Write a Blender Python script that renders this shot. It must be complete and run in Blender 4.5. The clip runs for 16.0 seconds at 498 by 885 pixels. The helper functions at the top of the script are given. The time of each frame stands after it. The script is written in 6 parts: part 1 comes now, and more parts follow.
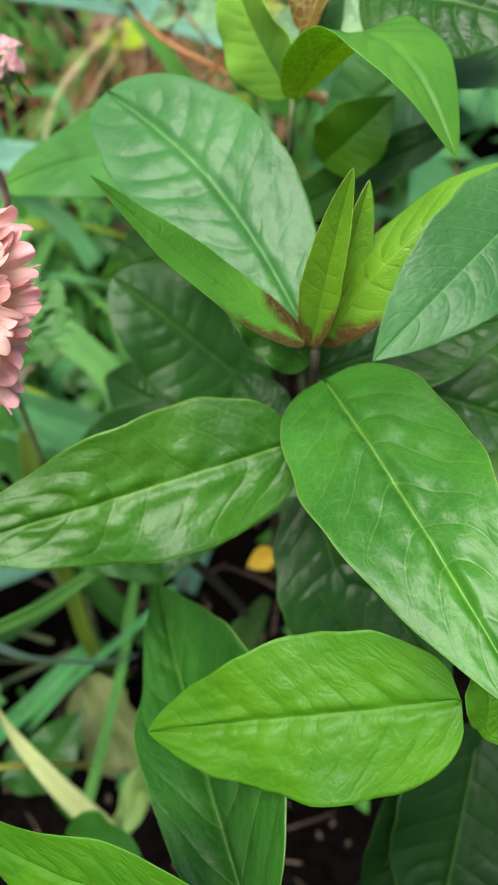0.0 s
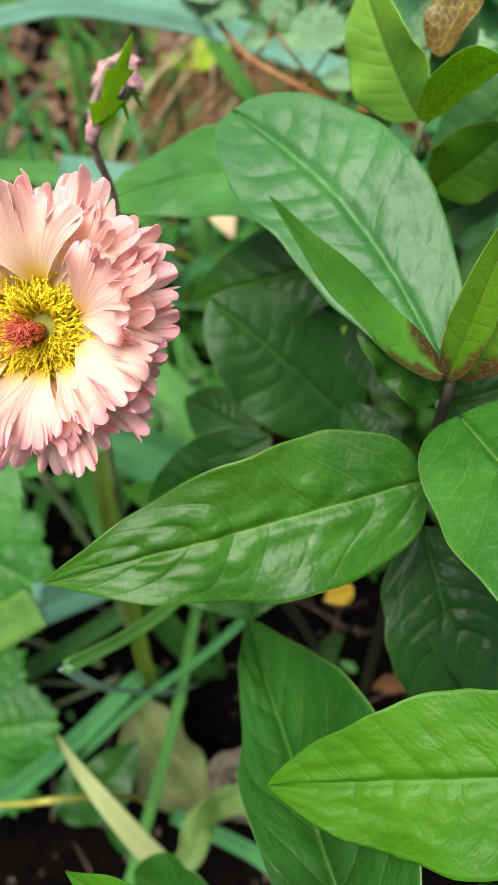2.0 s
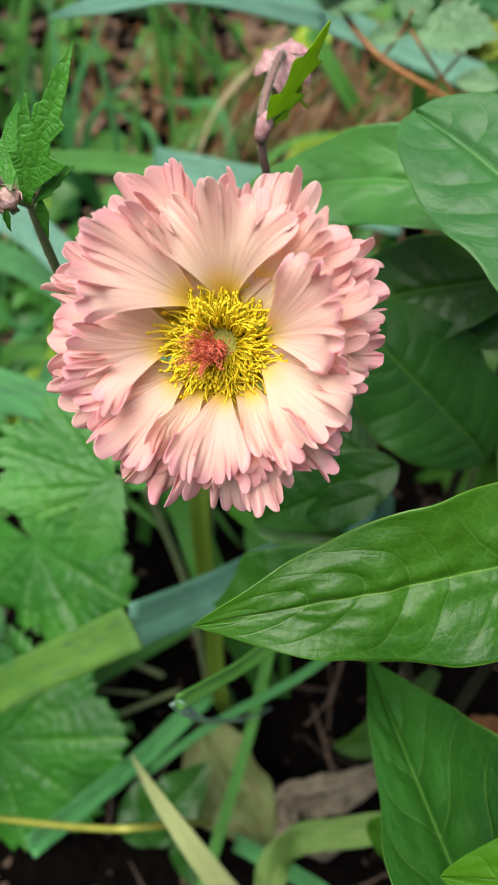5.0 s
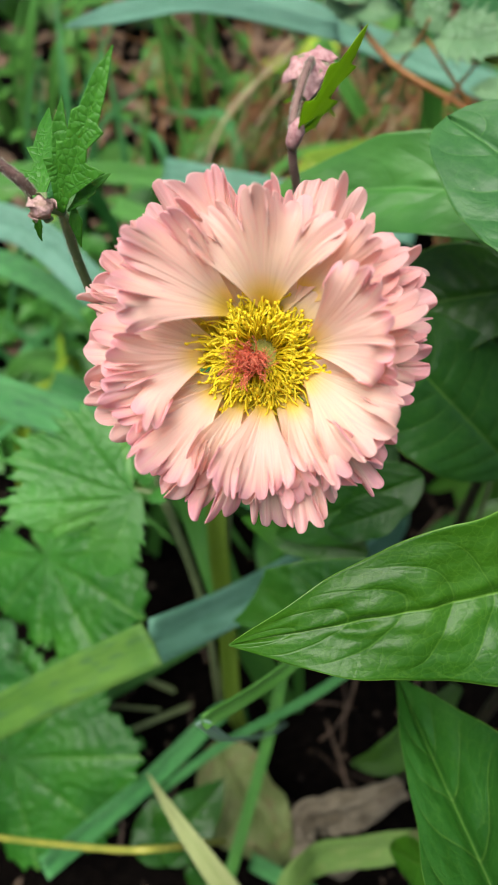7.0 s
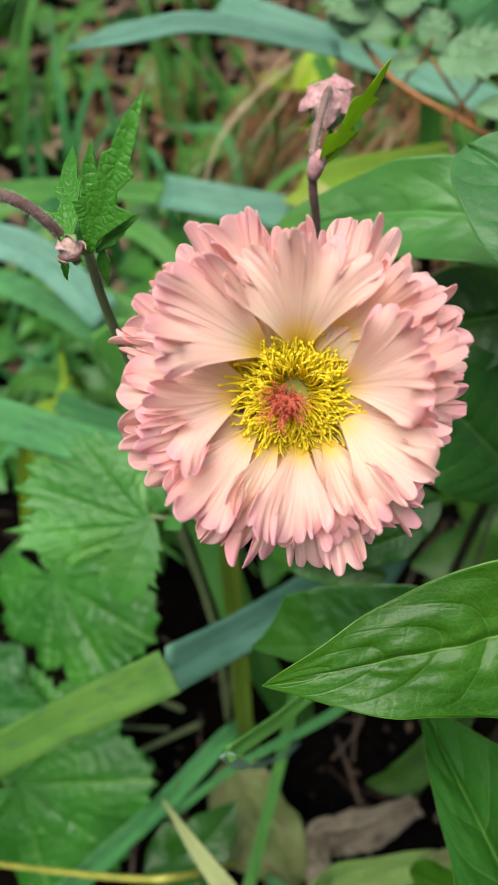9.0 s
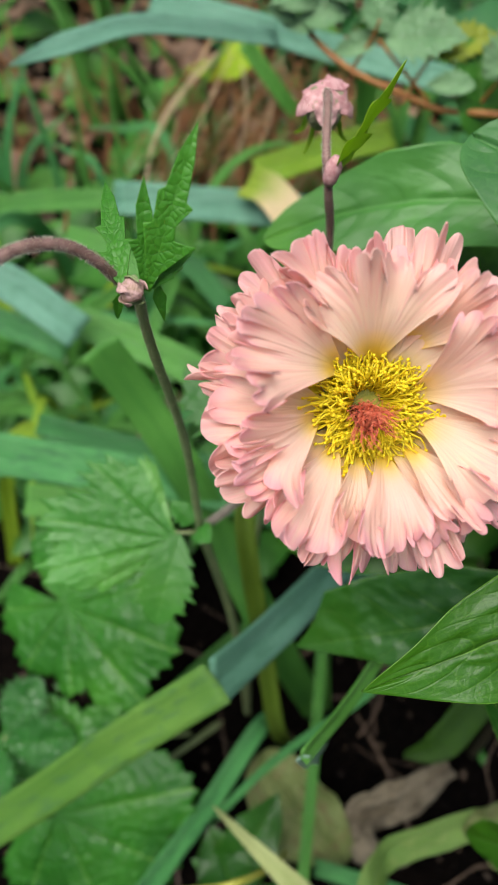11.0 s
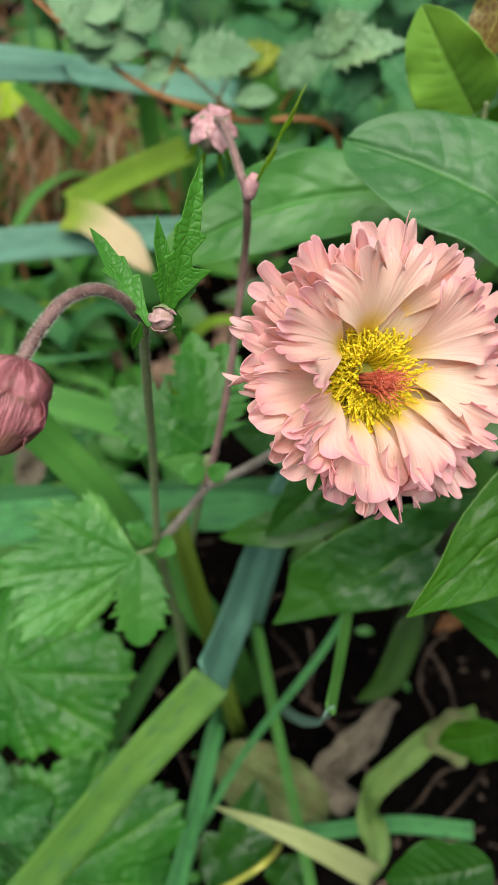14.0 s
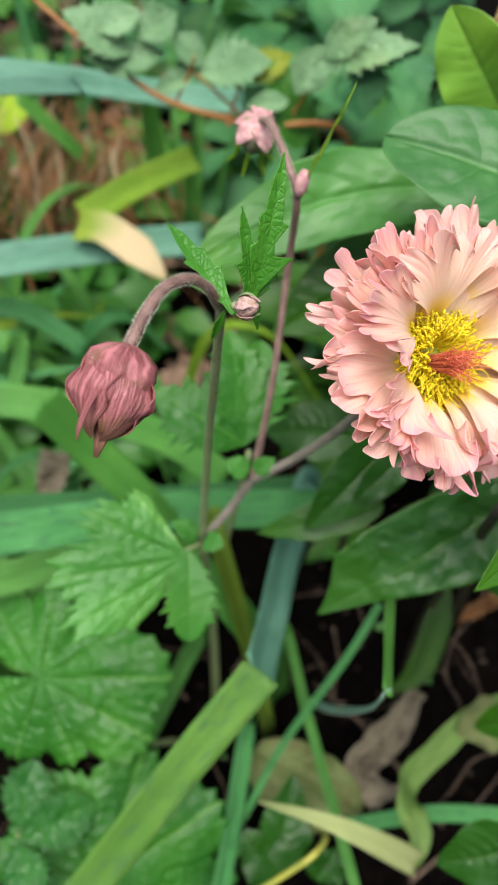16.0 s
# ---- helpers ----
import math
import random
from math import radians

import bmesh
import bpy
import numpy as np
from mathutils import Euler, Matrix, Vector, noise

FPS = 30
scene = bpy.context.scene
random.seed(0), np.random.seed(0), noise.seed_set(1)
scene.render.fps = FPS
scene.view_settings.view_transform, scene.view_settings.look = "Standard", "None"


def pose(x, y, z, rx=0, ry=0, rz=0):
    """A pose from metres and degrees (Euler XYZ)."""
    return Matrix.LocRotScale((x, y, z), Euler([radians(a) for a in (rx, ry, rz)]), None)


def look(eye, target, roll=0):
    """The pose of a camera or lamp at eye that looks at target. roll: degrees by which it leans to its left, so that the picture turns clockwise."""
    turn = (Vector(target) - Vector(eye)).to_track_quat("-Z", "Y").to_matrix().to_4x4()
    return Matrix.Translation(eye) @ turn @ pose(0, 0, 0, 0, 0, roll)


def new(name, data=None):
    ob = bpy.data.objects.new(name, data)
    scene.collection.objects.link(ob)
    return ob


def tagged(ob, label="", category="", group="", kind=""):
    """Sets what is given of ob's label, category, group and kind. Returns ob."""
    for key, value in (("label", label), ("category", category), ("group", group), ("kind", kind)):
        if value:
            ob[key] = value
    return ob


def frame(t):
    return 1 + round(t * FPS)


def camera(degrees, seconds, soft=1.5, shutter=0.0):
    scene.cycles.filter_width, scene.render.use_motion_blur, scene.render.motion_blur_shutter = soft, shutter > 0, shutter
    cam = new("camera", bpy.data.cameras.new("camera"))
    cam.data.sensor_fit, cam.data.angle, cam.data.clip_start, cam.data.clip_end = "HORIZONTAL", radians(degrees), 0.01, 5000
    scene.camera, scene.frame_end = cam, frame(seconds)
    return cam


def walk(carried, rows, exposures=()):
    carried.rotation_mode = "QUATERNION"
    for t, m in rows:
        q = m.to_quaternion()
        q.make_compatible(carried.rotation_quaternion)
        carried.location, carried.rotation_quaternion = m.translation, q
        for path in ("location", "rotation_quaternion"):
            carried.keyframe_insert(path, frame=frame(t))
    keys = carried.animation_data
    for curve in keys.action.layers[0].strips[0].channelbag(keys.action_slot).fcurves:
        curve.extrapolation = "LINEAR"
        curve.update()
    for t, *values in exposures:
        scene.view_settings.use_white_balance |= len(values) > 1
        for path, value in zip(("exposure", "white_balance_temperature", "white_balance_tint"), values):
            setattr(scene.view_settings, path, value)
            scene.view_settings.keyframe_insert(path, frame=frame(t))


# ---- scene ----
cam = camera(37.1, 16.0)
PATH = [
    (0, (0.04243, 0.13188, 0.31735), (0.03462, 0.43503, -0.08019), 0.48),
    (0.5, (0.03701, 0.13517, 0.31768), (0.02509, 0.44414, -0.07525), 0.18),
    (1, (0.03245, 0.13457, 0.3157), (0.01679, 0.44733, -0.07409), 0.20),
    (1.5, (0.02836, 0.13517, 0.31505), (0.0091, 0.44753, -0.07491), 0.30),
    (2, (0.02455, 0.13672, 0.31339), (0.00144, 0.44977, -0.0758), 0.33),
    (2.5, (0.01992, 0.13787, 0.31137), (-0.00813, 0.45062, -0.07774), 0.35),
    (3, (0.01405, 0.1441, 0.30725), (-0.01851, 0.45469, -0.08322), 1.13),
    (3.5, (0.01083, 0.14636, 0.3057), (-0.02694, 0.45615, -0.08495), 0.73),
    (4, (0.00266, 0.14638, 0.30732), (-0.03772, 0.45547, -0.08362), 1.70),
    (6.5, (-0.00085, 0.14705, 0.30519), (-0.04473, 0.46061, -0.08179), 0.43),
    (7, (-0.00477, 0.14774, 0.3047), (-0.04613, 0.46301, -0.08117), 1.11),
    (7.5, (-0.00864, 0.14819, 0.30392), (-0.04482, 0.46405, -0.08198), 1.46),
    (8, (-0.01332, 0.14894, 0.30621), (-0.04831, 0.46664, -0.0783), 1.86),
    (8.5, (-0.01081, 0.14998, 0.30613), (-0.04806, 0.46796, -0.07794), 1.19),
    (9, (-0.01065, 0.15119, 0.30674), (-0.04715, 0.46979, -0.07688), 0.89),
    (9.2, (-0.01325, 0.15084, 0.30735), (-0.04955, 0.47189, -0.07423), 1.13),
    (11.3, (-0.03292, 0.15407, 0.31166), (-0.01236, 0.46476, -0.07956), -1.28),
    (11.5, (-0.03626, 0.15376, 0.31545), (-0.00155, 0.46556, -0.07388), -0.96),
    (12, (-0.04036, 0.15276, 0.31428), (0.02164, 0.46308, -0.07284), -0.06),
    (12.5, (-0.04791, 0.15218, 0.31398), (0.03067, 0.45984, -0.07224), -0.14),
    (13, (-0.05299, 0.15221, 0.31412), (0.04415, 0.45522, -0.07157), 0.14),
    (13.5, (-0.05757, 0.15065, 0.31623), (0.06125, 0.44859, -0.06732), 1.80),
    (14, (-0.06308, 0.1511, 0.31717), (0.07529, 0.44141, -0.06568), 3.49),
    (14.5, (-0.06733, 0.15219, 0.3161), (0.08175, 0.43571, -0.06781), 3.73),
    (15, (-0.07527, 0.14909, 0.31816), (0.07453, 0.43404, -0.06443), 3.56),
    (15.5, (-0.07867, 0.15079, 0.31569), (0.07424, 0.43824, -0.06378), 3.82),
    (16, (-0.0785, 0.15192, 0.31678), (0.07261, 0.44287, -0.06072), 2.77),
]
walk(cam, [(t, look(eye, target, roll)) for t, eye, target, roll in PATH],
     [(0, 1.08), (2.5, 0.86), (4, 0.66), (8, 0.6), (11.5, 0.50), (14, 0.50), (15, 0.64), (16, 0.76)])
# a phone's small aperture close to its subject
cam.data.dof.use_dof = True
cam.data.dof.focus_distance = 0.101
cam.data.dof.aperture_fstop = 31.0

# ---- light: an overcast garden sky ----
world = bpy.data.worlds.new("world")
scene.world = world
world.use_nodes = True
wn = world.node_tree.nodes
sky = wn.new("ShaderNodeTexSky")
sky.sky_type = "NISHITA"
sky.sun_disc = False
sky.sun_elevation = radians(70)
sky.sun_rotation = radians(215)
sky.air_density, sky.dust_density = 1.0, 4.0
wn["Background"].inputs["Strength"].default_value = 0.085
grey = wn.new("ShaderNodeHueSaturation")  # cloud takes most of the blue out of the sky
grey.inputs["Saturation"].default_value = 0.8
world.node_tree.links.new(sky.outputs[0], grey.inputs["Color"])
world.node_tree.links.new(grey.outputs[0], wn["Background"].inputs["Color"])
sun_data = bpy.data.lights.new("sun", "SUN")
sun_data.energy, sun_data.angle, sun_data.color = 3.1, radians(50), (1.0, 0.965, 0.93)
sun = new("sun", sun_data)
sun.matrix_world = look((-0.35, -0.5, 1.7), (0, 0, 0))

# ---- materials ----


class Nodes:
    """A small node builder for one material."""

    def __init__(self, name):
        self.mat = bpy.data.materials.new(name)
        self.mat.use_nodes = True
        self.tree = self.mat.node_tree
        self.bsdf = self.tree.nodes["Principled BSDF"]
        self.out = self.tree.nodes["Material Output"]

    def put(self, value, socket):
        if isinstance(value, bpy.types.NodeSocket):
            self.tree.links.new(value, socket)
        elif isinstance(value, (tuple, list)) and len(value) == 3 and socket.type == "RGBA":
            socket.default_value = (*value, 1)
        else:
            socket.default_value = value

    def node(self, kind):
        return self.tree.nodes.new(kind)

    def math(self, op, a, b=0.0, c=0.0, clamp=False):
        n = self.node("ShaderNodeMath")
        n.operation, n.use_clamp = op, clamp
        for k, v in enumerate((a, b, c)):
            self.put(v, n.inputs[k])
        return n.outputs[0]

    def ramp(self, x, lo, hi):
        n = self.node("ShaderNodeMapRange")
        n.interpolation_type = "SMOOTHSTEP"
        self.put(x, n.inputs[0])
        n.inputs[1].default_value, n.inputs[2].default_value = lo, hi
        return n.outputs[0]

    def mix(self, fac, a, b, blend="MIX"):
        n = self.node("ShaderNodeMix")
        n.data_type, n.blend_type = "RGBA", blend
        self.put(fac, n.inputs[0])
        self.put(a, n.inputs[6])
        self.put(b, n.inputs[7])
        return n.outputs[2]

    def coords(self):
        return self.node("ShaderNodeTexCoord").outputs["Object"]

    def uv(self):
        n = self.node("ShaderNodeSeparateXYZ")
        self.tree.links.new(self.node("ShaderNodeTexCoord").outputs["UV"], n.inputs[0])
        return n.outputs[0], n.outputs[1]

    def noise(self, scale, detail=3.0, vec=None, rough=0.55):
        n = self.node("ShaderNodeTexNoise")
        n.inputs["Scale"].default_value, n.inputs["Detail"].default_value = scale, detail
        n.inputs["Roughness"].default_value = rough
        self.tree.links.new(vec or self.coords(), n.inputs["Vector"])
        return n.outputs["Fac"]

    def vec(self, x, y, z=0.0):
        n = self.node("ShaderNodeCombineXYZ")
        for k, v in enumerate((x, y, z)):
            self.put(v, n.inputs[k])
        return n.outputs[0]

    def cells(self, scale, vec=None):
        n = self.node("ShaderNodeTexVoronoi")
        n.feature = "DISTANCE_TO_EDGE"
        n.inputs["Scale"].default_value = scale
        self.tree.links.new(vec or self.coords(), n.inputs["Vector"])
        return n.outputs["Distance"]

    def warp(self, scale, amount):
        """Object coordinates pushed about by noise."""
        n = self.node("ShaderNodeTexNoise")
        n.inputs["Scale"].default_value = scale
        at = self.coords()
        self.tree.links.new(at, n.inputs["Vector"])
        m = self.node("ShaderNodeVectorMath")
        m.operation = "MULTIPLY_ADD"
        self.put(n.outputs["Color"], m.inputs[0])
        m.inputs[1].default_value = (amount, amount, amount)
        self.put(at, m.inputs[2])
        return m.outputs[0]

    def random(self):
        """A value of its own for each object and each loose piece."""
        return self.math("FRACT", self.math("ADD", self.node("ShaderNodeObjectInfo").outputs["Random"], self.node("ShaderNodeNewGeometry").outputs["Random Per Island"]))

    def bump(self, height, strength, distance):
        n = self.node("ShaderNodeBump")
        n.inputs["Strength"].default_value, n.inputs["Distance"].default_value = strength, distance
        self.put(height, n.inputs["Height"])
        self.tree.links.new(n.outputs[0], self.bsdf.inputs["Normal"])

    def finish(self, color, rough, translucent=0.0, tint=(1.3, 1.25, 0.6), specular=0.5):
        self.put(color, self.bsdf.inputs["Base Color"])
        self.put(rough, self.bsdf.inputs["Roughness"])
        self.bsdf.inputs["Specular IOR Level"].default_value = specular
        if translucent:
            t = self.node("ShaderNodeBsdfTranslucent")
            self.put(self.mix(1.0, color, tint, "MULTIPLY"), t.inputs["Color"])
            m = self.node("ShaderNodeMixShader")
            m.inputs[0].default_value = translucent
            self.tree.links.new(self.bsdf.outputs[0], m.inputs[1])
            self.tree.links.new(t.outputs[0], m.inputs[2])
            self.tree.links.new(m.outputs[0], self.out.inputs["Surface"])
        return self.mat


def leaf_material(name, dark, light, vein, net=900.0, rough=0.36, relief=0.2, pucker=0.0, loops=0.0, vein_mix=0.38, translucent=0.22, spots=None, net_mix=0.04, foot=None, foot_at=0.30, side_mix=0.2, specular=0.4):
    """Green blade with midrib, side veins and a fine net; u runs along the leaf, v across it. foot: another colour towards the stalk."""
    n = Nodes(name)
    u, v = n.uv()
    a = n.math("ABSOLUTE", n.math("SUBTRACT", v, 0.5))
    split = n.node("ShaderNodeSeparateXYZ")
    vein_map = n.node("ShaderNodeUVMap")
    vein_map.uv_map = "Veins"
    n.tree.links.new(vein_map.outputs[0], split.inputs[0])
    saw = n.math("SUBTRACT", 0.5, n.math("ABSOLUTE", n.math("SUBTRACT", n.math("FRACT", split.outputs[0]), 0.5)))
    fade = n.math("SUBTRACT", 1.0, n.ramp(a, 0.30, 0.48))
    side = n.math("MULTIPLY", n.math("SUBTRACT", 1.0, n.ramp(saw, 0.0, 0.16)), fade)
    thread = n.math("MULTIPLY", n.math("SUBTRACT", 1.0, n.ramp(saw, 0.008, 0.035)), fade)
    mid = n.math("SUBTRACT", 1.0, n.ramp(a, 0.002, 0.012))
    fine = n.math("SUBTRACT", 1.0, n.ramp(n.cells(net), 0.0, 0.09))
    big = n.noise(38.0, 2.0)
    tone = n.math("ADD", n.math("MULTIPLY", n.ramp(big, 0.36, 0.66), 0.65), n.math("MULTIPLY", n.random(), 0.35))
    color = n.mix(tone, dark, light)
    mottle = n.ramp(n.noise(420.0, 3.0), 0.3, 0.75)
    color = n.mix(n.math("MULTIPLY", mottle, 0.18), color, light)
    warm = n.ramp(n.noise(22.0, 2.0), 0.5, 0.72)
    color = n.mix(n.math("MULTIPLY", warm, 0.5), color, n.mix(1.0, light, (1.5, 1.12, 0.7), "MULTIPLY"))
    if foot:
        stain = n.ramp(n.math("SUBTRACT", n.math("ADD", u, n.math("MULTIPLY", n.noise(150.0, 3.0), 0.5)), n.math("MULTIPLY", a, 0.6)), foot_at + 0.17, foot_at)
        stain = n.math("MULTIPLY", stain, n.ramp(a, 0.02, 0.09))
        color = n.mix(stain, color, foot)
        color = n.mix(n.math("MULTIPLY", n.math("MULTIPLY", fine, stain), 0.24), color, vein)
    color = n.mix(n.math("MULTIPLY", fine, net_mix), color, vein)
    color = n.mix(n.math("MULTIPLY", side, 0.22), color, dark)
    color = n.mix(n.math("MULTIPLY", thread, side_mix), color, vein)
    color = n.mix(n.math("MULTIPLY", mid, vein_mix), color, vein)
    if spots:
        color = n.mix(n.math("MULTIPLY", n.ramp(n.noise(260.0, 4.0), 0.66, 0.74), 0.8), color, spots)
    speck = n.ramp(n.noise(1300.0, 1.0), 0.80, 0.84)
    color = n.mix(n.math("MULTIPLY", speck, 0.3), color, (0.4, 0.5, 0.3))
    h = n.math("SUBTRACT", n.math("ADD", n.math("MULTIPLY", n.noise(210.0, 2.0), 0.8), n.math("MULTIPLY", n.noise(900.0, 3.0), 0.3)), n.math("ADD", n.math("MULTIPLY", mid, 0.5), n.math("MULTIPLY", n.math("SUBTRACT", 1.0, n.ramp(saw, 0.0, 0.10)), n.math("MULTIPLY", fade, 0.16))))
    if pucker:
        cell = n.cells(net, n.warp(net * 0.6, 0.0006))
        h = n.math("ADD", h, n.math("MULTIPLY", n.math("POWER", n.math("MINIMUM", n.math("MULTIPLY", cell, 3.0), 1.0), 0.5), pucker))
    if loops:
        cell = n.cells(1.0, n.vec(n.math("ADD", n.math("MULTIPLY", split.outputs[0], 2.2), n.math("MULTIPLY", n.noise(260.0), 1.2)), n.math("ADD", n.math("MULTIPLY", v, 9.0), n.math("MULTIPLY", n.noise(330.0), 1.2))))
        h = n.math("ADD", h, n.math("MULTIPLY", n.math("MINIMUM", n.math("MULTIPLY", cell, 4.0), 1.0), n.math("MULTIPLY", n.ramp(u, 0.92, 0.62), loops)))
        color = n.mix(n.math("MULTIPLY", n.math("SUBTRACT", 1.0, n.ramp(cell, 0.0, 0.05)), 0.07), color, vein)
    rim = n.ramp(a, 0.488, 0.499)
    color = n.mix(n.math("MULTIPLY", rim, 0.4), color, vein)
    n.bump(h, relief, 0.0011)
    r = n.math("ADD", n.math("MULTIPLY", n.noise(60.0, 3.0), 0.22), rough - 0.1)
    return n.finish(color, r, translucent, specular=specular)


def strap_material(name, dark, light, rough=0.42, spots=None, spot_mix=0.6, translucent=0.2, tip=None):
    """Strap or grass blade: fine lines along its length."""
    n = Nodes(name)
    u, v = n.uv()
    lines = n.noise(1.0, 3.0, n.vec(n.math("MULTIPLY", u, 3.0), n.math("MULTIPLY", v, 42.0)))
    tone = n.math("ADD", n.math("MULTIPLY", n.ramp(lines, 0.3, 0.7), 0.55), n.math("MULTIPLY", n.random(), 0.45))
    color = n.mix(tone, dark, light)
    color = n.mix(n.math("MULTIPLY", n.ramp(n.noise(60.0, 3.0), 0.45, 0.7), 0.4), color, light)
    keel = n.math("SUBTRACT", 1.0, n.ramp(n.math("ABSOLUTE", n.math("SUBTRACT", v, 0.5)), 0.0, 0.12))
    color = n.mix(n.math("MULTIPLY", keel, 0.35), color, dark)
    if spots:
        color = n.mix(n.math("MULTIPLY", n.ramp(n.noise(1.0, 4.0, n.vec(n.math("MULTIPLY", u, 16.0), n.math("MULTIPLY", v, 6.0), n.math("MULTIPLY", n.random(), 30.0))), 0.50, 0.68), spot_mix), color, spots)
    if tip:
        color = n.mix(n.ramp(n.math("ADD", u, n.math("MULTIPLY", n.noise(70.0), 0.3)), 0.3, 0.7), color, tip)
    n.bump(lines, 0.9, 0.0006)
    return n.finish(color, rough, translucent)


def plain_material(name, dark, light, scale=200.0, rough=0.6, relief=0.4, dist=0.0006, translucent=0.0, tint=(1.2, 1.1, 0.8)):
    n = Nodes(name)
    x = n.noise(scale, 4.0)
    tone = n.math("ADD", n.math("MULTIPLY", n.ramp(x, 0.3, 0.7), 0.7), n.math("MULTIPLY", n.random(), 0.3))
    n.bump(n.noise(scale * 3, 4.0), relief, dist)
    return n.finish(n.mix(tone, dark, light), rough, translucent, tint)


def calyx_material():
    """Wine-red sepals, pink where the light catches the veins, greenish towards the tip."""
    n = Nodes("red_brown_calyx")
    u, v = n.uv()
    streak = n.noise(1.0, 3.0, n.vec(n.math("MULTIPLY", u, 3.0), n.math("MULTIPLY", v, 22.0), n.math("MULTIPLY", n.random(), 30.0)))
    color = n.mix(n.ramp(streak, 0.36, 0.66), (0.20, 0.055, 0.055), (0.50, 0.19, 0.20))
    color = n.mix(n.math("MULTIPLY", n.ramp(n.noise(420.0, 3.0), 0.5, 0.7), 0.5), color, (0.17, 0.12, 0.045))
    color = n.mix(n.math("MULTIPLY", n.ramp(u, 0.55, 1.0), 0.6), color, (0.24, 0.15, 0.06))
    n.bump(n.math("ADD", streak, n.noise(900.0, 3.0)), 0.6, 0.0006)
    return n.finish(color, 0.5, 0.12, (1.2, 0.9, 0.8), 0.4)


LEAF_MID = leaf_material("glossy_green_leaf", (0.009, 0.062, 0.004), (0.034, 0.142, 0.007), (0.22, 0.44, 0.06), rough=0.37, side_mix=0.13, specular=0.35, net=560, pucker=0.09, loops=0.11, net_mix=0.06, vein_mix=0.35, relief=0.30)
LEAF_FRESH = leaf_material("mid_green_leaf", (0.017, 0.105, 0.008), (0.050, 0.215, 0.014), (0.26, 0.46, 0.07), rough=0.42, side_mix=0.14, specular=0.46, net=560, pucker=0.07, loops=0.12, net_mix=0.06, vein_mix=0.36, relief=0.26)
# deep green, its base lowered further to paint in shade between the leaves
LEAF_DARK = leaf_material("shade_deepened_green_leaf", (0.007, 0.046, 0.004), (0.020, 0.096, 0.008), (0.15, 0.32, 0.05), rough=0.33, specular=0.32, net=560, pucker=0.08, loops=0.18, net_mix=0.04, vein_mix=0.3, relief=0.3)
LEAF_FOLDED = leaf_material("dark_folded_leaf", (0.009, 0.061, 0.007), (0.026, 0.128, 0.012), (0.2, 0.38, 0.06), rough=0.34, specular=0.42, net=560, pucker=0.08, loops=0.18, net_mix=0.04, vein_mix=0.3, relief=0.3)
# near-black green: the shade under the upper leaves is put into the colour
LEAF_SHADED = leaf_material("deep_leaf_painted_shade", (0.0014, 0.011, 0.0014), (0.005, 0.028, 0.003), (0.05, 0.12, 0.02), rough=0.42, specular=0.12, relief=0.3)
# green with the sky's pale blue reflection mixed into the base colour
LEAF_BLUE = leaf_material("sky_tinted_green_leaf", (0.019, 0.098, 0.021), (0.052, 0.188, 0.042), (0.14, 0.36, 0.07), rough=0.44, vein_mix=0.38, specular=0.46, relief=0.22, net=560, pucker=0.08, loops=0.2, net_mix=0.08)
LEAF_LIGHT = leaf_material("fresh_light_leaf", (0.032, 0.138, 0.005), (0.070, 0.215, 0.008), (0.066, 0.24, 0.014), rough=0.44, specular=0.25, vein_mix=0.3, net=560, pucker=0.09, loops=0.20, net_mix=0.06, relief=0.3)
LEAF_YOUNG = leaf_material("young_olive_leaf", (0.06, 0.18, 0.007), (0.125, 0.30, 0.014), (0.36, 0.42, 0.08), rough=0.36, translucent=0.15, net=1500, net_mix=0.10, foot=(0.090, 0.032, 0.012), foot_at=0.22, pucker=0.12, relief=0.35)
LEAF_FOLD = leaf_material("fresh_folded_leaf", (0.06, 0.24, 0.022), (0.13, 0.38, 0.04), (0.2, 0.46, 0.08), rough=0.38, translucent=0.2, net=1300, net_mix=0.05, foot=(0.085, 0.034, 0.015), foot_at=0.20, pucker=0.1, relief=0.3)
LEAF_GLOW = leaf_material("sunlit_thin_leaf", (0.07, 0.25, 0.03), (0.13, 0.36, 0.045), (0.2, 0.48, 0.08), rough=0.40, translucent=0.6)
BRACT_LEAF = leaf_material("fresh_green_bract_leaf", (0.024, 0.15, 0.008), (0.06, 0.26, 0.018), (0.16, 0.40, 0.05), rough=0.42, translucent=0.3, net=900, net_mix=0.10, relief=0.4, pucker=0.3, side_mix=0.08, vein_mix=0.2)
LEAF_SPRING = leaf_material("yellow_green_young_leaf", (0.10, 0.29, 0.025), (0.18, 0.41, 0.05), (0.34, 0.55, 0.12), rough=0.4, translucent=0.2, net=700, net_mix=0.08)
LEAF_LIME = leaf_material("lime_green_leaf", (0.26, 0.42, 0.012), (0.40, 0.56, 0.03), (0.42, 0.56, 0.08), rough=0.45, translucent=0.35, net=700)
LEAF_MINT = leaf_material("soft_mint_leaf", (0.028, 0.145, 0.020), (0.075, 0.255, 0.042), (0.14, 0.38, 0.08), rough=0.42, specular=0.45, relief=0.2, net=560, pucker=0.06, loops=0.12)
LEAF_OLIVE = leaf_material("olive_leaf_underside", (0.34, 0.40, 0.010), (0.56, 0.64, 0.03), (0.85, 0.92, 0.20), rough=0.5, net=480, net_mix=0.45, translucent=0.5)
LEAF_BROWN = leaf_material("bronze_leaf_underside", (0.085, 0.045, 0.015), (0.15, 0.10, 0.025), (0.42, 0.44, 0.10), rough=0.45, net=650, vein_mix=0.9, net_mix=0.5)
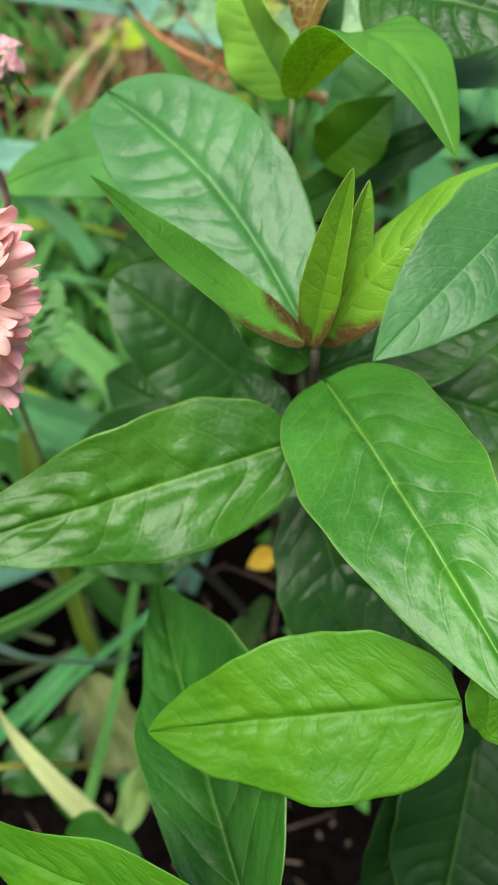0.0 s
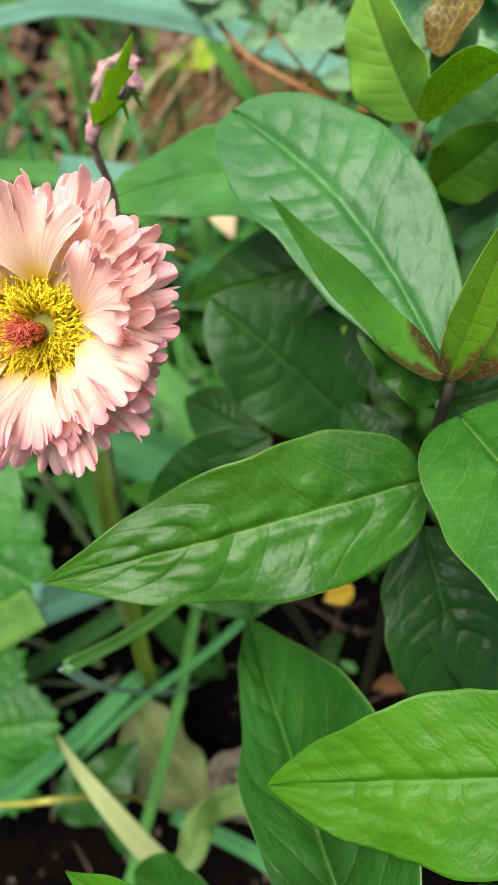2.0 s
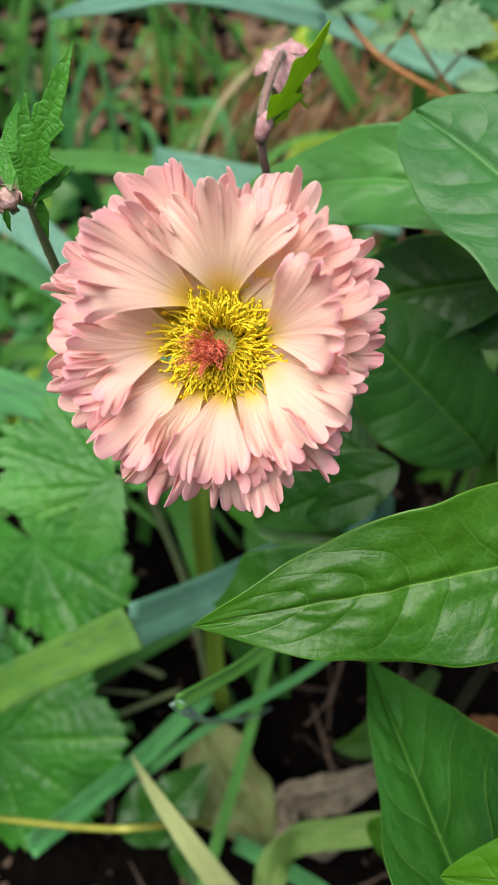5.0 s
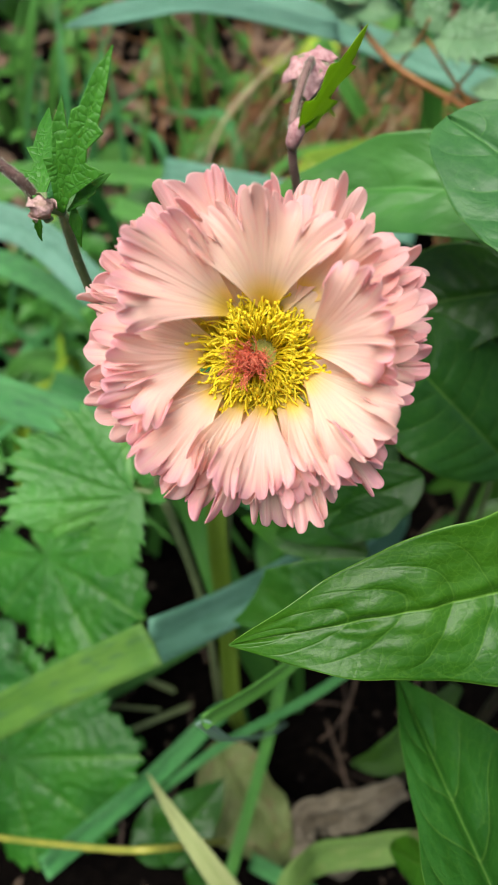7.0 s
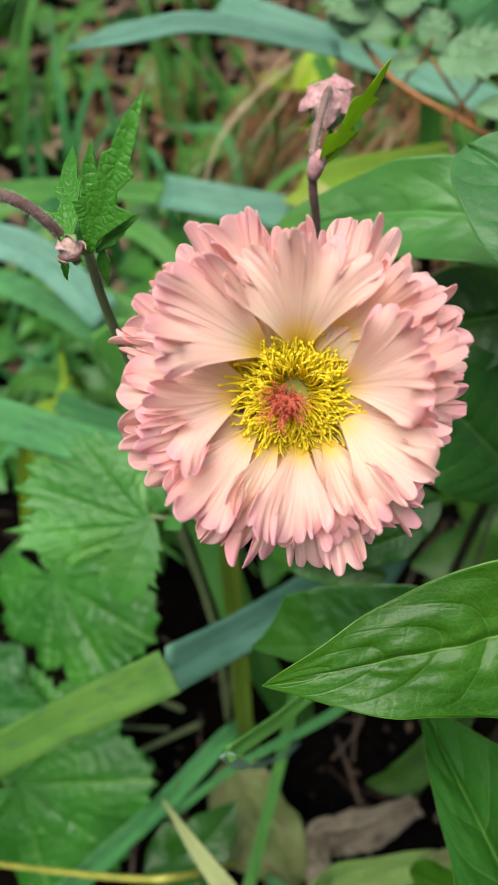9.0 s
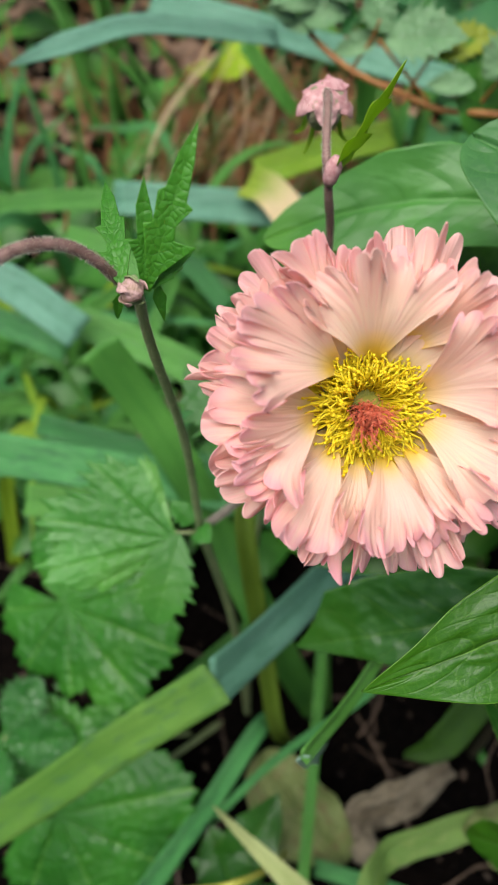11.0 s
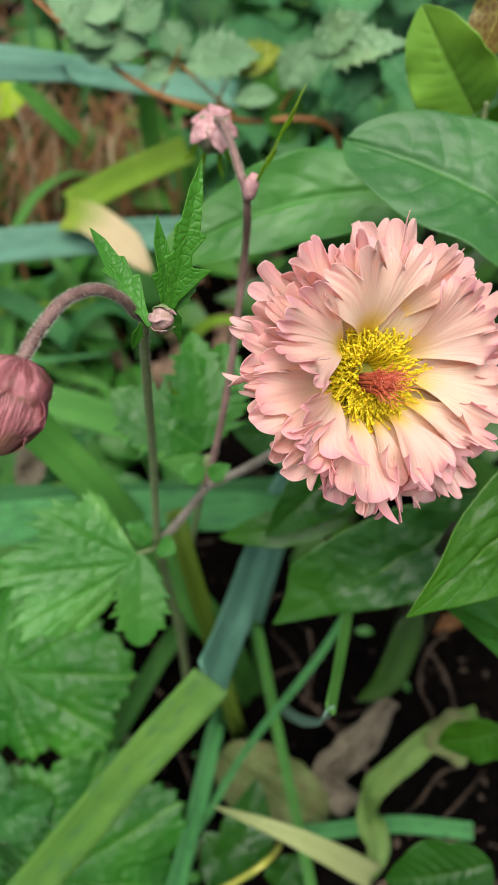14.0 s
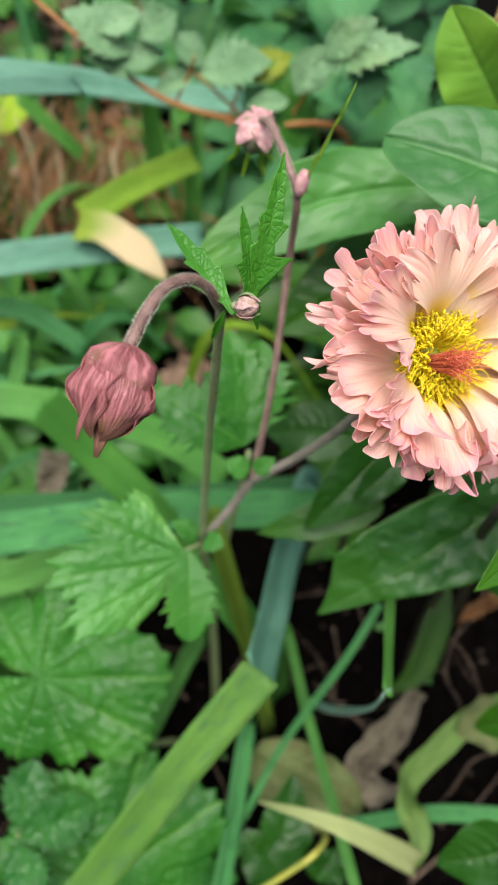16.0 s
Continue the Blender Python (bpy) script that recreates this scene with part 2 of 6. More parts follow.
GEUM_LEAF = leaf_material("downy_green_leaf", (0.010, 0.092, 0.007), (0.034, 0.182, 0.013), (0.18, 0.40, 0.075), rough=0.40, relief=0.42, pucker=0.16, net=330, vein_mix=0.6, translucent=0.25, side_mix=0.35, specular=0.4)
GEUM_STEM = leaf_material("bright_downy_leaf", (0.028, 0.155, 0.016), (0.066, 0.270, 0.034), (0.20, 0.44, 0.10), rough=0.42, relief=0.40, pucker=0.16, net=330, vein_mix=0.45, translucent=0.3, side_mix=0.28, specular=0.45)
GEUM_DARK = leaf_material("shaded_downy_leaf", (0.011, 0.088, 0.011), (0.030, 0.168, 0.020), (0.13, 0.33, 0.07), rough=0.36, relief=0.6, pucker=0.55, net=330, vein_mix=0.5, side_mix=0.3)
COVER_LEAF = leaf_material("small_soft_leaf", (0.011, 0.10, 0.008), (0.044, 0.225, 0.020), (0.16, 0.36, 0.08), rough=0.42, relief=0.3)
FERN_LEAF = leaf_material("grey_green_leaf", (0.10, 0.23, 0.095), (0.24, 0.42, 0.21), (0.20, 0.32, 0.12), rough=0.36, relief=0.7, pucker=0.5, net=420, vein_mix=0.5, side_mix=0.4, spots=(0.24, 0.14, 0.09))
FERN_GOLD = leaf_material("yellow_green_toothed_leaf", (0.12, 0.24, 0.012), (0.26, 0.32, 0.02), (0.34, 0.36, 0.06), rough=0.45, relief=0.5, pucker=0.3, net=420, translucent=0.35, spots=(0.30, 0.10, 0.03))
FERN_DARK = leaf_material("blue_green_toothed_leaf", (0.03, 0.14, 0.05), (0.07, 0.25, 0.08), (0.12, 0.30, 0.1), rough=0.42, relief=0.4, pucker=0.8, net=700)
STRAP_BLUE = strap_material("blue_green_strap", (0.038, 0.22, 0.05), (0.12, 0.40, 0.12), spots=(0.03, 0.13, 0.05))
STRAP_TEAL = strap_material("teal_green_strap", (0.085, 0.25, 0.15), (0.21, 0.45, 0.32), rough=0.33, spots=(0.035, 0.14, 0.075), spot_mix=0.3)
STRAP_ICE = strap_material("pale_blue_blade", (0.26, 0.46, 0.40), (0.44, 0.62, 0.58), translucent=0.4)
STRAP_GREEN = strap_material("green_strap", (0.050, 0.21, 0.030), (0.13, 0.37, 0.06))
STRAP_SPOT = strap_material("ageing_strap", (0.065, 0.195, 0.024), (0.165, 0.33, 0.052), spots=(0.05, 0.15, 0.055))
STRAP_DARK = strap_material("dark_blade", (0.022, 0.13, 0.03), (0.056, 0.24, 0.06))
STRAP_OLIVE = strap_material("glossy_olive_leaf", (0.02, 0.065, 0.008), (0.05, 0.125, 0.013), rough=0.32)
STRAP_LIME = strap_material("lime_green_strap", (0.16, 0.34, 0.012), (0.30, 0.45, 0.03))
STALK_LIME = strap_material("yellow_green_stalk", (0.085, 0.17, 0.014), (0.17, 0.27, 0.028))
STRAP_FADE = strap_material("yellowing_leaf", (0.08, 0.19, 0.03), (0.19, 0.33, 0.07), rough=0.45, spots=(0.24, 0.32, 0.09))
BRACT_LIME = strap_material("yellow_green_bract", (0.30, 0.50, 0.04), (0.42, 0.60, 0.08), translucent=0.65)
STRAP_CREAM = strap_material("fading_cream_blade", (0.26, 0.36, 0.09), (0.48, 0.52, 0.24), rough=0.5)
STRAP_YELLOW = strap_material("yellow_tipped_blade", (0.16, 0.32, 0.03), (0.34, 0.42, 0.04), tip=(0.62, 0.5, 0.28))
STRAW = strap_material("dry_straw", (0.10, 0.033, 0.009), (0.35, 0.17, 0.056), rough=0.6)
STRAW_PALE = strap_material("bleached_straw", (0.42, 0.30, 0.15), (0.72, 0.58, 0.38), rough=0.6)
DEAD = strap_material("dead_pale_leaf", (0.06, 0.048, 0.028), (0.29, 0.25, 0.17), rough=0.7, spots=(0.06, 0.045, 0.028))
DEAD_GREEN = strap_material("withering_leaf", (0.09, 0.14, 0.03), (0.24, 0.29, 0.10), rough=0.6, spots=(0.20, 0.15, 0.07))
STEM_GREEN = plain_material("hairy_green_stem", (0.14, 0.19, 0.07), (0.24, 0.30, 0.13), 300)
STEM_PURPLE = plain_material("hairy_purple_stem", (0.135, 0.12, 0.092), (0.255, 0.225, 0.18), 260)
STEM_WINE = plain_material("wine_red_stem", (0.13, 0.072, 0.058), (0.27, 0.165, 0.14), 420)
STEM_DARK = plain_material("dark_plant_stem", (0.014, 0.022, 0.008), (0.04, 0.03, 0.014), 260)
STEM_ORANGE = plain_material("orange_brown_stem", (0.22, 0.075, 0.016), (0.38, 0.18, 0.042), 260, 0.5)
DOWNY = plain_material("downy_pink_green", (0.30, 0.20, 0.13), (0.66, 0.42, 0.41), 1100, 0.7, 0.8, 0.0004)
STEM_YELLOW = plain_material("yellow_green_stem", (0.18, 0.22, 0.03), (0.34, 0.33, 0.05), 200, 0.5)
HAIR = plain_material("pale_plant_hair", (0.5, 0.5, 0.42), (0.7, 0.68, 0.6), 200, 0.5, translucent=0.4)
CALYX = calyx_material()
BUD_PINK = plain_material("faded_pink_petals", (0.36, 0.15, 0.16), (0.64, 0.40, 0.38), 900, 0.65)
BUD_DOWNY = plain_material("downy_pale_green", (0.18, 0.20, 0.09), (0.36, 0.31, 0.21), 420, 0.75, 0.9, 0.0006)
YELLOW = plain_material("yellow_anther", (0.84, 0.62, 0.006), (0.94, 0.80, 0.02), 900, 0.6, translucent=0.2, tint=(1.05, 1.08, 0.8))
FILAMENT = plain_material("yellow_filament", (0.87, 0.70, 0.012), (0.94, 0.83, 0.04), 600, 0.5, translucent=0.4, tint=(1.05, 1.08, 0.8))
RECEPTACLE = plain_material("olive_green_disc", (0.17, 0.19, 0.015), (0.32, 0.30, 0.02), 700, 0.6)
STYLE_RED = plain_material("red_style", (0.62, 0.10, 0.05), (0.84, 0.28, 0.16), 900, 0.6)
YELLOW_BIT = plain_material("fallen_yellow_petal", (0.6, 0.38, 0.01), (0.8, 0.56, 0.03), 150, 0.5, translucent=0.2)
LITTER = plain_material("brown_leaf_scraps", (0.02, 0.012, 0.006), (0.09, 0.058, 0.03), 120, 0.8)
LITTER_TAN = plain_material("tan_leaf_scraps", (0.075, 0.042, 0.026), (0.30, 0.19, 0.12), 120, 0.8)
TWIG = plain_material("brown_twig", (0.045, 0.028, 0.017), (0.10, 0.065, 0.038), 300, 0.8)


def soil_material():
    n = Nodes("shade_darkened_soil")
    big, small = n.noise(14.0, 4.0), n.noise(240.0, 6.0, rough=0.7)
    # dark soil taken near black: shade from the foliage is put into the colour
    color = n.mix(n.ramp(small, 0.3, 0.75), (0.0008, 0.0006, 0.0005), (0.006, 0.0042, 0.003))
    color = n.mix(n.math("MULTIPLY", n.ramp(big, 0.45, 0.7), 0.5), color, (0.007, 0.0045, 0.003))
    grit = n.ramp(n.noise(900.0, 2.0), 0.68, 0.76)
    color = n.mix(n.math("MULTIPLY", grit, 0.4), color, (0.14, 0.12, 0.1))
    n.bump(n.math("ADD", small, n.math("MULTIPLY", n.noise(70.0, 4.0), 2.0)), 1.0, 0.006)
    return n.finish(color, 0.95, specular=0.04)


SOIL = soil_material()


def petal_material():
    """Yellow claw, cream and peach over the blade, pink at the fringed edge, with fine lines that fan out."""
    n = Nodes("peach_pink_petal")
    u, v = n.uv()
    r = n.random()
    wander = n.math("MULTIPLY", n.noise(200.0), 1.6)
    lines = n.noise(1.0, 2.0, n.vec(n.math("MULTIPLY", u, 1.4), n.math("ADD", n.math("MULTIPLY", v, 26.0), wander), n.math("MULTIPLY", r, 40.0)))
    veins = n.noise(1.0, 0.0, n.vec(n.math("MULTIPLY", u, 1.2), n.math("ADD", n.math("MULTIPLY", v, 40.0), wander), n.math("MULTIPLY", r, 60.0)))
    color = n.mix(n.ramp(u, 0.08, 0.38), (0.93, 0.76, 0.06), (0.91, 0.79, 0.61))
    color = n.mix(n.ramp(n.math("ADD", u, n.math("MULTIPLY", r, 0.36)), 0.36, 0.92), color, (0.92, 0.715, 0.615))
    color = n.mix(n.math("MULTIPLY", n.ramp(n.noise(160.0, 2.0), 0.42, 0.68), 0.5), color, (0.92, 0.76, 0.65))
    edge = n.ramp(n.math("ADD", u, n.math("MULTIPLY", lines, 0.40)), 0.96, 1.24)
    color = n.mix(n.math("MULTIPLY", edge, n.math("ADD", 0.22, n.math("MULTIPLY", r, 0.62))), color, (0.91, 0.50, 0.59))
    thread = n.math("SUBTRACT", 1.0, n.ramp(n.math("ABSOLUTE", n.math("SUBTRACT", veins, 0.5)), 0.01, 0.06))
    color = n.mix(n.math("MULTIPLY", n.math("MULTIPLY", thread, n.ramp(u, 0.18, 0.60)), 0.26), color, (0.86, 0.40, 0.42))
    n.bump(n.math("ADD", lines, n.math("MULTIPLY", veins, 0.6)), 0.4, 0.0003)
    return n.finish(color, 0.55, 0.52, (1.05, 0.99, 0.94), 0.3)


PETAL = petal_material()

# ---- mesh helpers ----
CAMWARD = Vector((0.0, -0.62, 0.78))


def part(name, data, parent=None, label=""):
    """Links a mesh as one object under a thing or a part; meshes are made in world places."""
    ob = new(name, data)
    if parent:
        ob.parent = parent
        base = parent
        while base.parent:
            base = base.parent
        if parent is base:
            ob.matrix_parent_inverse = Matrix.Translation(-base.location)
    return tagged(ob, label)


def thing(name, at, label, category, group="", kind=""):
    ob = new(name)
    ob.empty_display_size = 0.01
    ob.location = at
    return tagged(ob, label, category, group, kind)


def build(name, verts, faces, mats, uvs=None, slots=None, smooth=True, veins=None):
    me = bpy.data.meshes.new(name)
    me.from_pydata([tuple(p) for p in verts], [], faces)
    for m in mats if isinstance(mats, (list, tuple)) else [mats]:
        me.materials.append(m)
    if uvs is not None:
        layer = me.uv_layers.new(name="UVMap")
        idx = np.zeros(len(me.loops), dtype=np.int32)
        me.loops.foreach_get("vertex_index", idx)
        layer.data.foreach_set("uv", np.asarray(uvs, dtype=np.float32)[idx].ravel())
    if veins is not None:
        layer = me.uv_layers.new(name="Veins")
        flat = np.stack([np.asarray(veins, dtype=np.float32), np.zeros(len(veins), dtype=np.float32)], -1)
        layer.data.foreach_set("uv", flat[idx].ravel())
    if slots is not None:
        me.polygons.foreach_set("material_index", np.asarray(slots, dtype=np.int32))
    if smooth:
        me.polygons.foreach_set("use_smooth", np.ones(len(me.polygons), dtype=bool))
    me.update()
    return me


def frame_axes(a, b, hint, roll):
    """Along, across and normal for a leaf from a to b."""
    x = (Vector(b) - Vector(a)).normalized()
    n = Vector(hint) - x * x.dot(Vector(hint))
    n = (Matrix.Rotation(radians(roll), 3, x) @ n.normalized())
    return x, n.cross(x), n


def sheet(name, pts, uvs, nu, nv, thick, mats, veins=None):
    """A closed thin sheet from a grid of points (nu+1, nv+1, 3)."""
    pts = np.asarray(pts)
    du = np.gradient(pts, axis=0)
    dv = np.gradient(pts, axis=1)
    nor = np.cross(du, dv)
    nor /= np.linalg.norm(nor, axis=2, keepdims=True) + 1e-12
    top, low = pts.reshape(-1, 3), (pts - nor * thick).reshape(-1, 3)
    count = len(top)
    uv = np.asarray(uvs).reshape(-1, 2)
    faces, slots = [], []
    two = 1 if isinstance(mats, (list, tuple)) and len(mats) > 1 else 0
    w = nv + 1
    for i in range(nu):
        for j in range(nv):
            a = i * w + j
            faces.append((a, a + w, a + w + 1, a + 1))
            slots.append(0)
            faces.append((count + a, count + a + 1, count + a + w + 1, count + a + w))
            slots.append(two)
    rim = [(i * w, (i + 1) * w) for i in range(nu)] + [(nu * w + j, nu * w + j + 1) for j in range(nv)]
    rim += [((i + 1) * w + nv, i * w + nv) for i in range(nu)] + [(j + 1, j) for j in range(nv)]
    for a, b in rim:
        faces.append((b, a, count + a, count + b))
        slots.append(0)
    return build(name, np.concatenate([top, low]), faces, mats, np.concatenate([uv, uv]), slots, True, None if veins is None else np.tile(np.asarray(veins).ravel(), 2))


def leaf_mesh(a, b, width, mats, roll=0.0, arch=0.06, fold=0.15, curl=0.0, wave=0.04, quilt=0.0012, veins=9, bend=0.0, p=0.62, q=0.95,
              teeth=0, tooth=0.2, hint=CAMWARD, droop=0.0, nu=90, nv=40, seed=0, thick=0.00012, skew=0.0, lumpy=0.3):
    """A pointed leaf from its foot a to its tip b, with a midrib groove, puffed fields between the side veins and a wavy edge."""
    r = random.Random(seed + int(1e4 * (a[0] + 2 * b[1])) % 977)
    quilt = quilt * min(1.0, (width / 0.024) ** 1.5)
    x, y, n = frame_axes(a, b, hint, roll)
    length = (Vector(b) - Vector(a)).length
    s = np.linspace(0, 1, nu + 1)[:, None] * np.ones((1, nv + 1))
    v = np.ones((nu + 1, 1)) * np.linspace(-1, 1, nv + 1)[None, :]
    top = (p / (p + q)) ** p * (q / (p + q)) ** q
    w = width / 2 * (np.clip(s, 0, 1) ** p * np.clip(1 - s, 0, 1) ** q) / top
    ph = [r.uniform(0, 6.28) for _ in range(6)]
    off = r.uniform(0, 50)
    w = w * (1 + 0.012 * np.sin(s * 21 + ph[0]) + 0.018 * np.sin(s * 9 + ph[1]))
    w = w * (1 + 0.05 * np.array([[noise.noise((s[i, 0] * 9.0 + off, 3.0 if v[0, j] > 0 else 7.0, 1.0)) for j in range(nv + 1)] for i in range(nu + 1)]))
    if teeth:
        saw = (s * teeth) % 1.0
        w = w * (1 + tooth * (saw - 0.6) * np.abs(v) ** 4 * np.clip(6 * (1 - s), 0, 1))
    yy = v * w * (1 + skew * v)
    zz = fold * np.abs(yy) + curl * v * v * w * np.sign(1.0)
    zz = zz + arch * length * 4 * s * (1 - s) - droop * length * s ** 2.5
    zz = zz + wave * width * np.abs(v) ** 2.2 * np.where(v > 0, np.sin(s * 15 + ph[2]), np.sin(s * 13 + ph[3])) * np.sin(np.pi * s)
    drift = np.array([[noise.noise((s[i, 0] * 3.0 * length / 0.05 + off, v[0, j] * 1.3, 0.3)) for j in range(nv + 1)] for i in range(nu + 1)])
    lump = np.array([[noise.noise((s[i, 0] * 11.0 * length / 0.05 + off, v[0, j] * 4.0, 4.0)) for j in range(nv + 1)] for i in range(nu + 1)])
    phase = s * veins - 1.6 * np.abs(v) ** 1.4 + 0.6 * drift
    field = np.abs(np.sin(np.pi * phase))
    edge = np.clip(1.15 - np.abs(v), 0, 1) * np.sin(np.pi * np.clip(s * 1.02, 0, 1)) ** 0.5
    puff = 0.75 * quilt * (field ** 0.55 - 0.65) * edge * np.clip(np.abs(v) * 6, 0, 1) * (0.55 + 0.9 * drift)
    crease = np.array([[noise.noise((s[i, 0] * 34.0 * length / 0.05 + off, v[0, j] * 11.0, 8.0)) for j in range(nv + 1)] for i in range(nu + 1)])
    rough = quilt * (lumpy * (0.75 * lump + 0.5 * drift) + 0.08 * crease) * edge
    groove = -0.5 * quilt * np.exp(-(v / 0.07) ** 2)
    room = np.clip(w / (0.3 * width), 0, 1)
    zz = zz + (puff + rough) * room + groove
    yy = yy + bend * length * np.sin(np.pi * s)
    a_, x_, y_, n_ = (np.array(k) for k in (a, x, y, n))
    pts = a_ + (s * length)[..., None] * x_ + yy[..., None] * y_ + zz[..., None] * n_
    uv = np.stack([s, 0.5 + 0.5 * v], -1)
    return sheet("leaf", pts, uv, nu, nv, thick, mats, phase + 20)


def spline(points, count):
    """A smooth curve through the points."""
    pts = [np.array(p, float) for p in points]
    pts = [2 * pts[0] - pts[1]] + pts + [2 * pts[-1] - pts[-2]]
    out = []
    segs = len(pts) - 3
    for k in range(count + 1):
        f = k / count * segs
        i = min(int(f), segs - 1)
        t = f - i
        p0, p1, p2, p3 = pts[i:i + 4]
        out.append(0.5 * (2 * p1 + (p2 - p0) * t + (2 * p0 - 5 * p1 + 4 * p2 - p3) * t * t + (3 * p1 - p0 - 3 * p2 + p3) * t ** 3))
    return np.array(out)


def strap_mesh(points, width, mat, fold=0.25, taper=0.5, start=1.0, hint=CAMWARD, twist=0.0, roll=0.0, thick=0.0004, count=None, nv=6, wave=0.0, crumple=0.0):
    """A strap-shaped or grassy blade along a curve, creased along its middle."""
    count = count or 10 * (len(points) - 1)
    c = spline(points, count)
    t = np.gradient(c, axis=0)
    t /= np.linalg.norm(t, axis=1, keepdims=True)
    rows, uvs = [], []
    for k in range(count + 1):
        s = k / count
        tv = Vector(t[k])
        n = Vector(hint) - tv * tv.dot(Vector(hint))
        n = Matrix.Rotation(radians(roll + twist * s), 3, tv) @ n.normalized()
        y = n.cross(tv)
        w = width / 2 * (start + (1 - start) * min(1, s * 4)) * (1.0 if taper <= 0 else max(0.03, min(1.0, ((1 - s) / taper) ** 0.7)) if s > 1 - taper else 1.0)
        row = []
        for j in range(nv + 1):
            v = -1 + 2 * j / nv
            row.append(c[k] + np.array(y) * (v * w) + np.array(n) * (fold * abs(v) * w + wave * w * math.sin(9 * s + 2 * v) + crumple * w * (noise.noise((s * 9, v * 2.2, width * 1e4)) + 0.5 * noise.noise((s * 26, v * 6, width * 1e4)))))
        rows.append(row)
        uvs.append([(s, j / nv) for j in range(nv + 1)])
    return sheet("blade", rows, uvs, count, nv, thick, mat)


def tube_mesh(points, r0, r1, mat, count=None, sides=10, bumps=0.04, closed=True):
    count = count or 10 * (len(points) - 1)
    c = spline(points, count)
    t = np.gradient(c, axis=0)
    verts, faces, uvs = [], [], []
    ref = Vector((0.3, 0.2, 0.93))
    for k in range(count + 1):
        tv = Vector(t[k]).normalized()
        ref = (ref - tv * tv.dot(ref)).normalized()
        o = tv.cross(ref)
        r = (r0 + (r1 - r0) * k / count) * (1 + bumps * math.sin(k * 2.1) + bumps * math.sin(k * 0.7 + 1))
        for j in range(sides):
            a = 2 * math.pi * j / sides
            verts.append(c[k] + r * (math.cos(a) * np.array(ref) + math.sin(a) * np.array(o)))
            uvs.append((k / count, j / sides))
    for k in range(count):
        for j in range(sides):
            a, b = k * sides + j, k * sides + (j + 1) % sides
            faces.append((a, b, b + sides, a + sides))
    if closed:
        faces.append(tuple(range(sides))[::-1])
        faces.append(tuple(count * sides + j for j in range(sides)))
    return build("tube", verts, faces, mat, uvs)


def hair_mesh(points, r0, r1, count, length, seed=0):
    """Fine hairs that stand off a stem."""
    r = random.Random(seed)
    c = spline(points, 80)
    verts, faces = [], []
    for _ in range(count):
        k = r.randrange(79)
        t = Vector(c[k + 1] - c[k]).normalized()
        d = Vector((r.gauss(0, 1), r.gauss(0, 1), r.gauss(0, 1)))
        d = (d - t * d.dot(t)).normalized()
        rad = (r0 + (r1 - r0) * k / 80) * 0.95
        a = Vector(c[k]) + (Vector(c[k + 1]) - Vector(c[k])) * r.random() + d * rad
        tip = a + (d + t * r.uniform(-0.4, 0.5)).normalized() * length * r.uniform(0.5, 1.2)
        o = t.cross(d) * 0.000009
        i = len(verts)
        verts += [a - o, a + o, tip, a + t * 0.00005]
        faces += [(i, i + 1, i + 2), (i + 1, i + 3, i + 2), (i + 3, i, i + 2)]
    return build("hairs", verts, faces, HAIR, smooth=False)


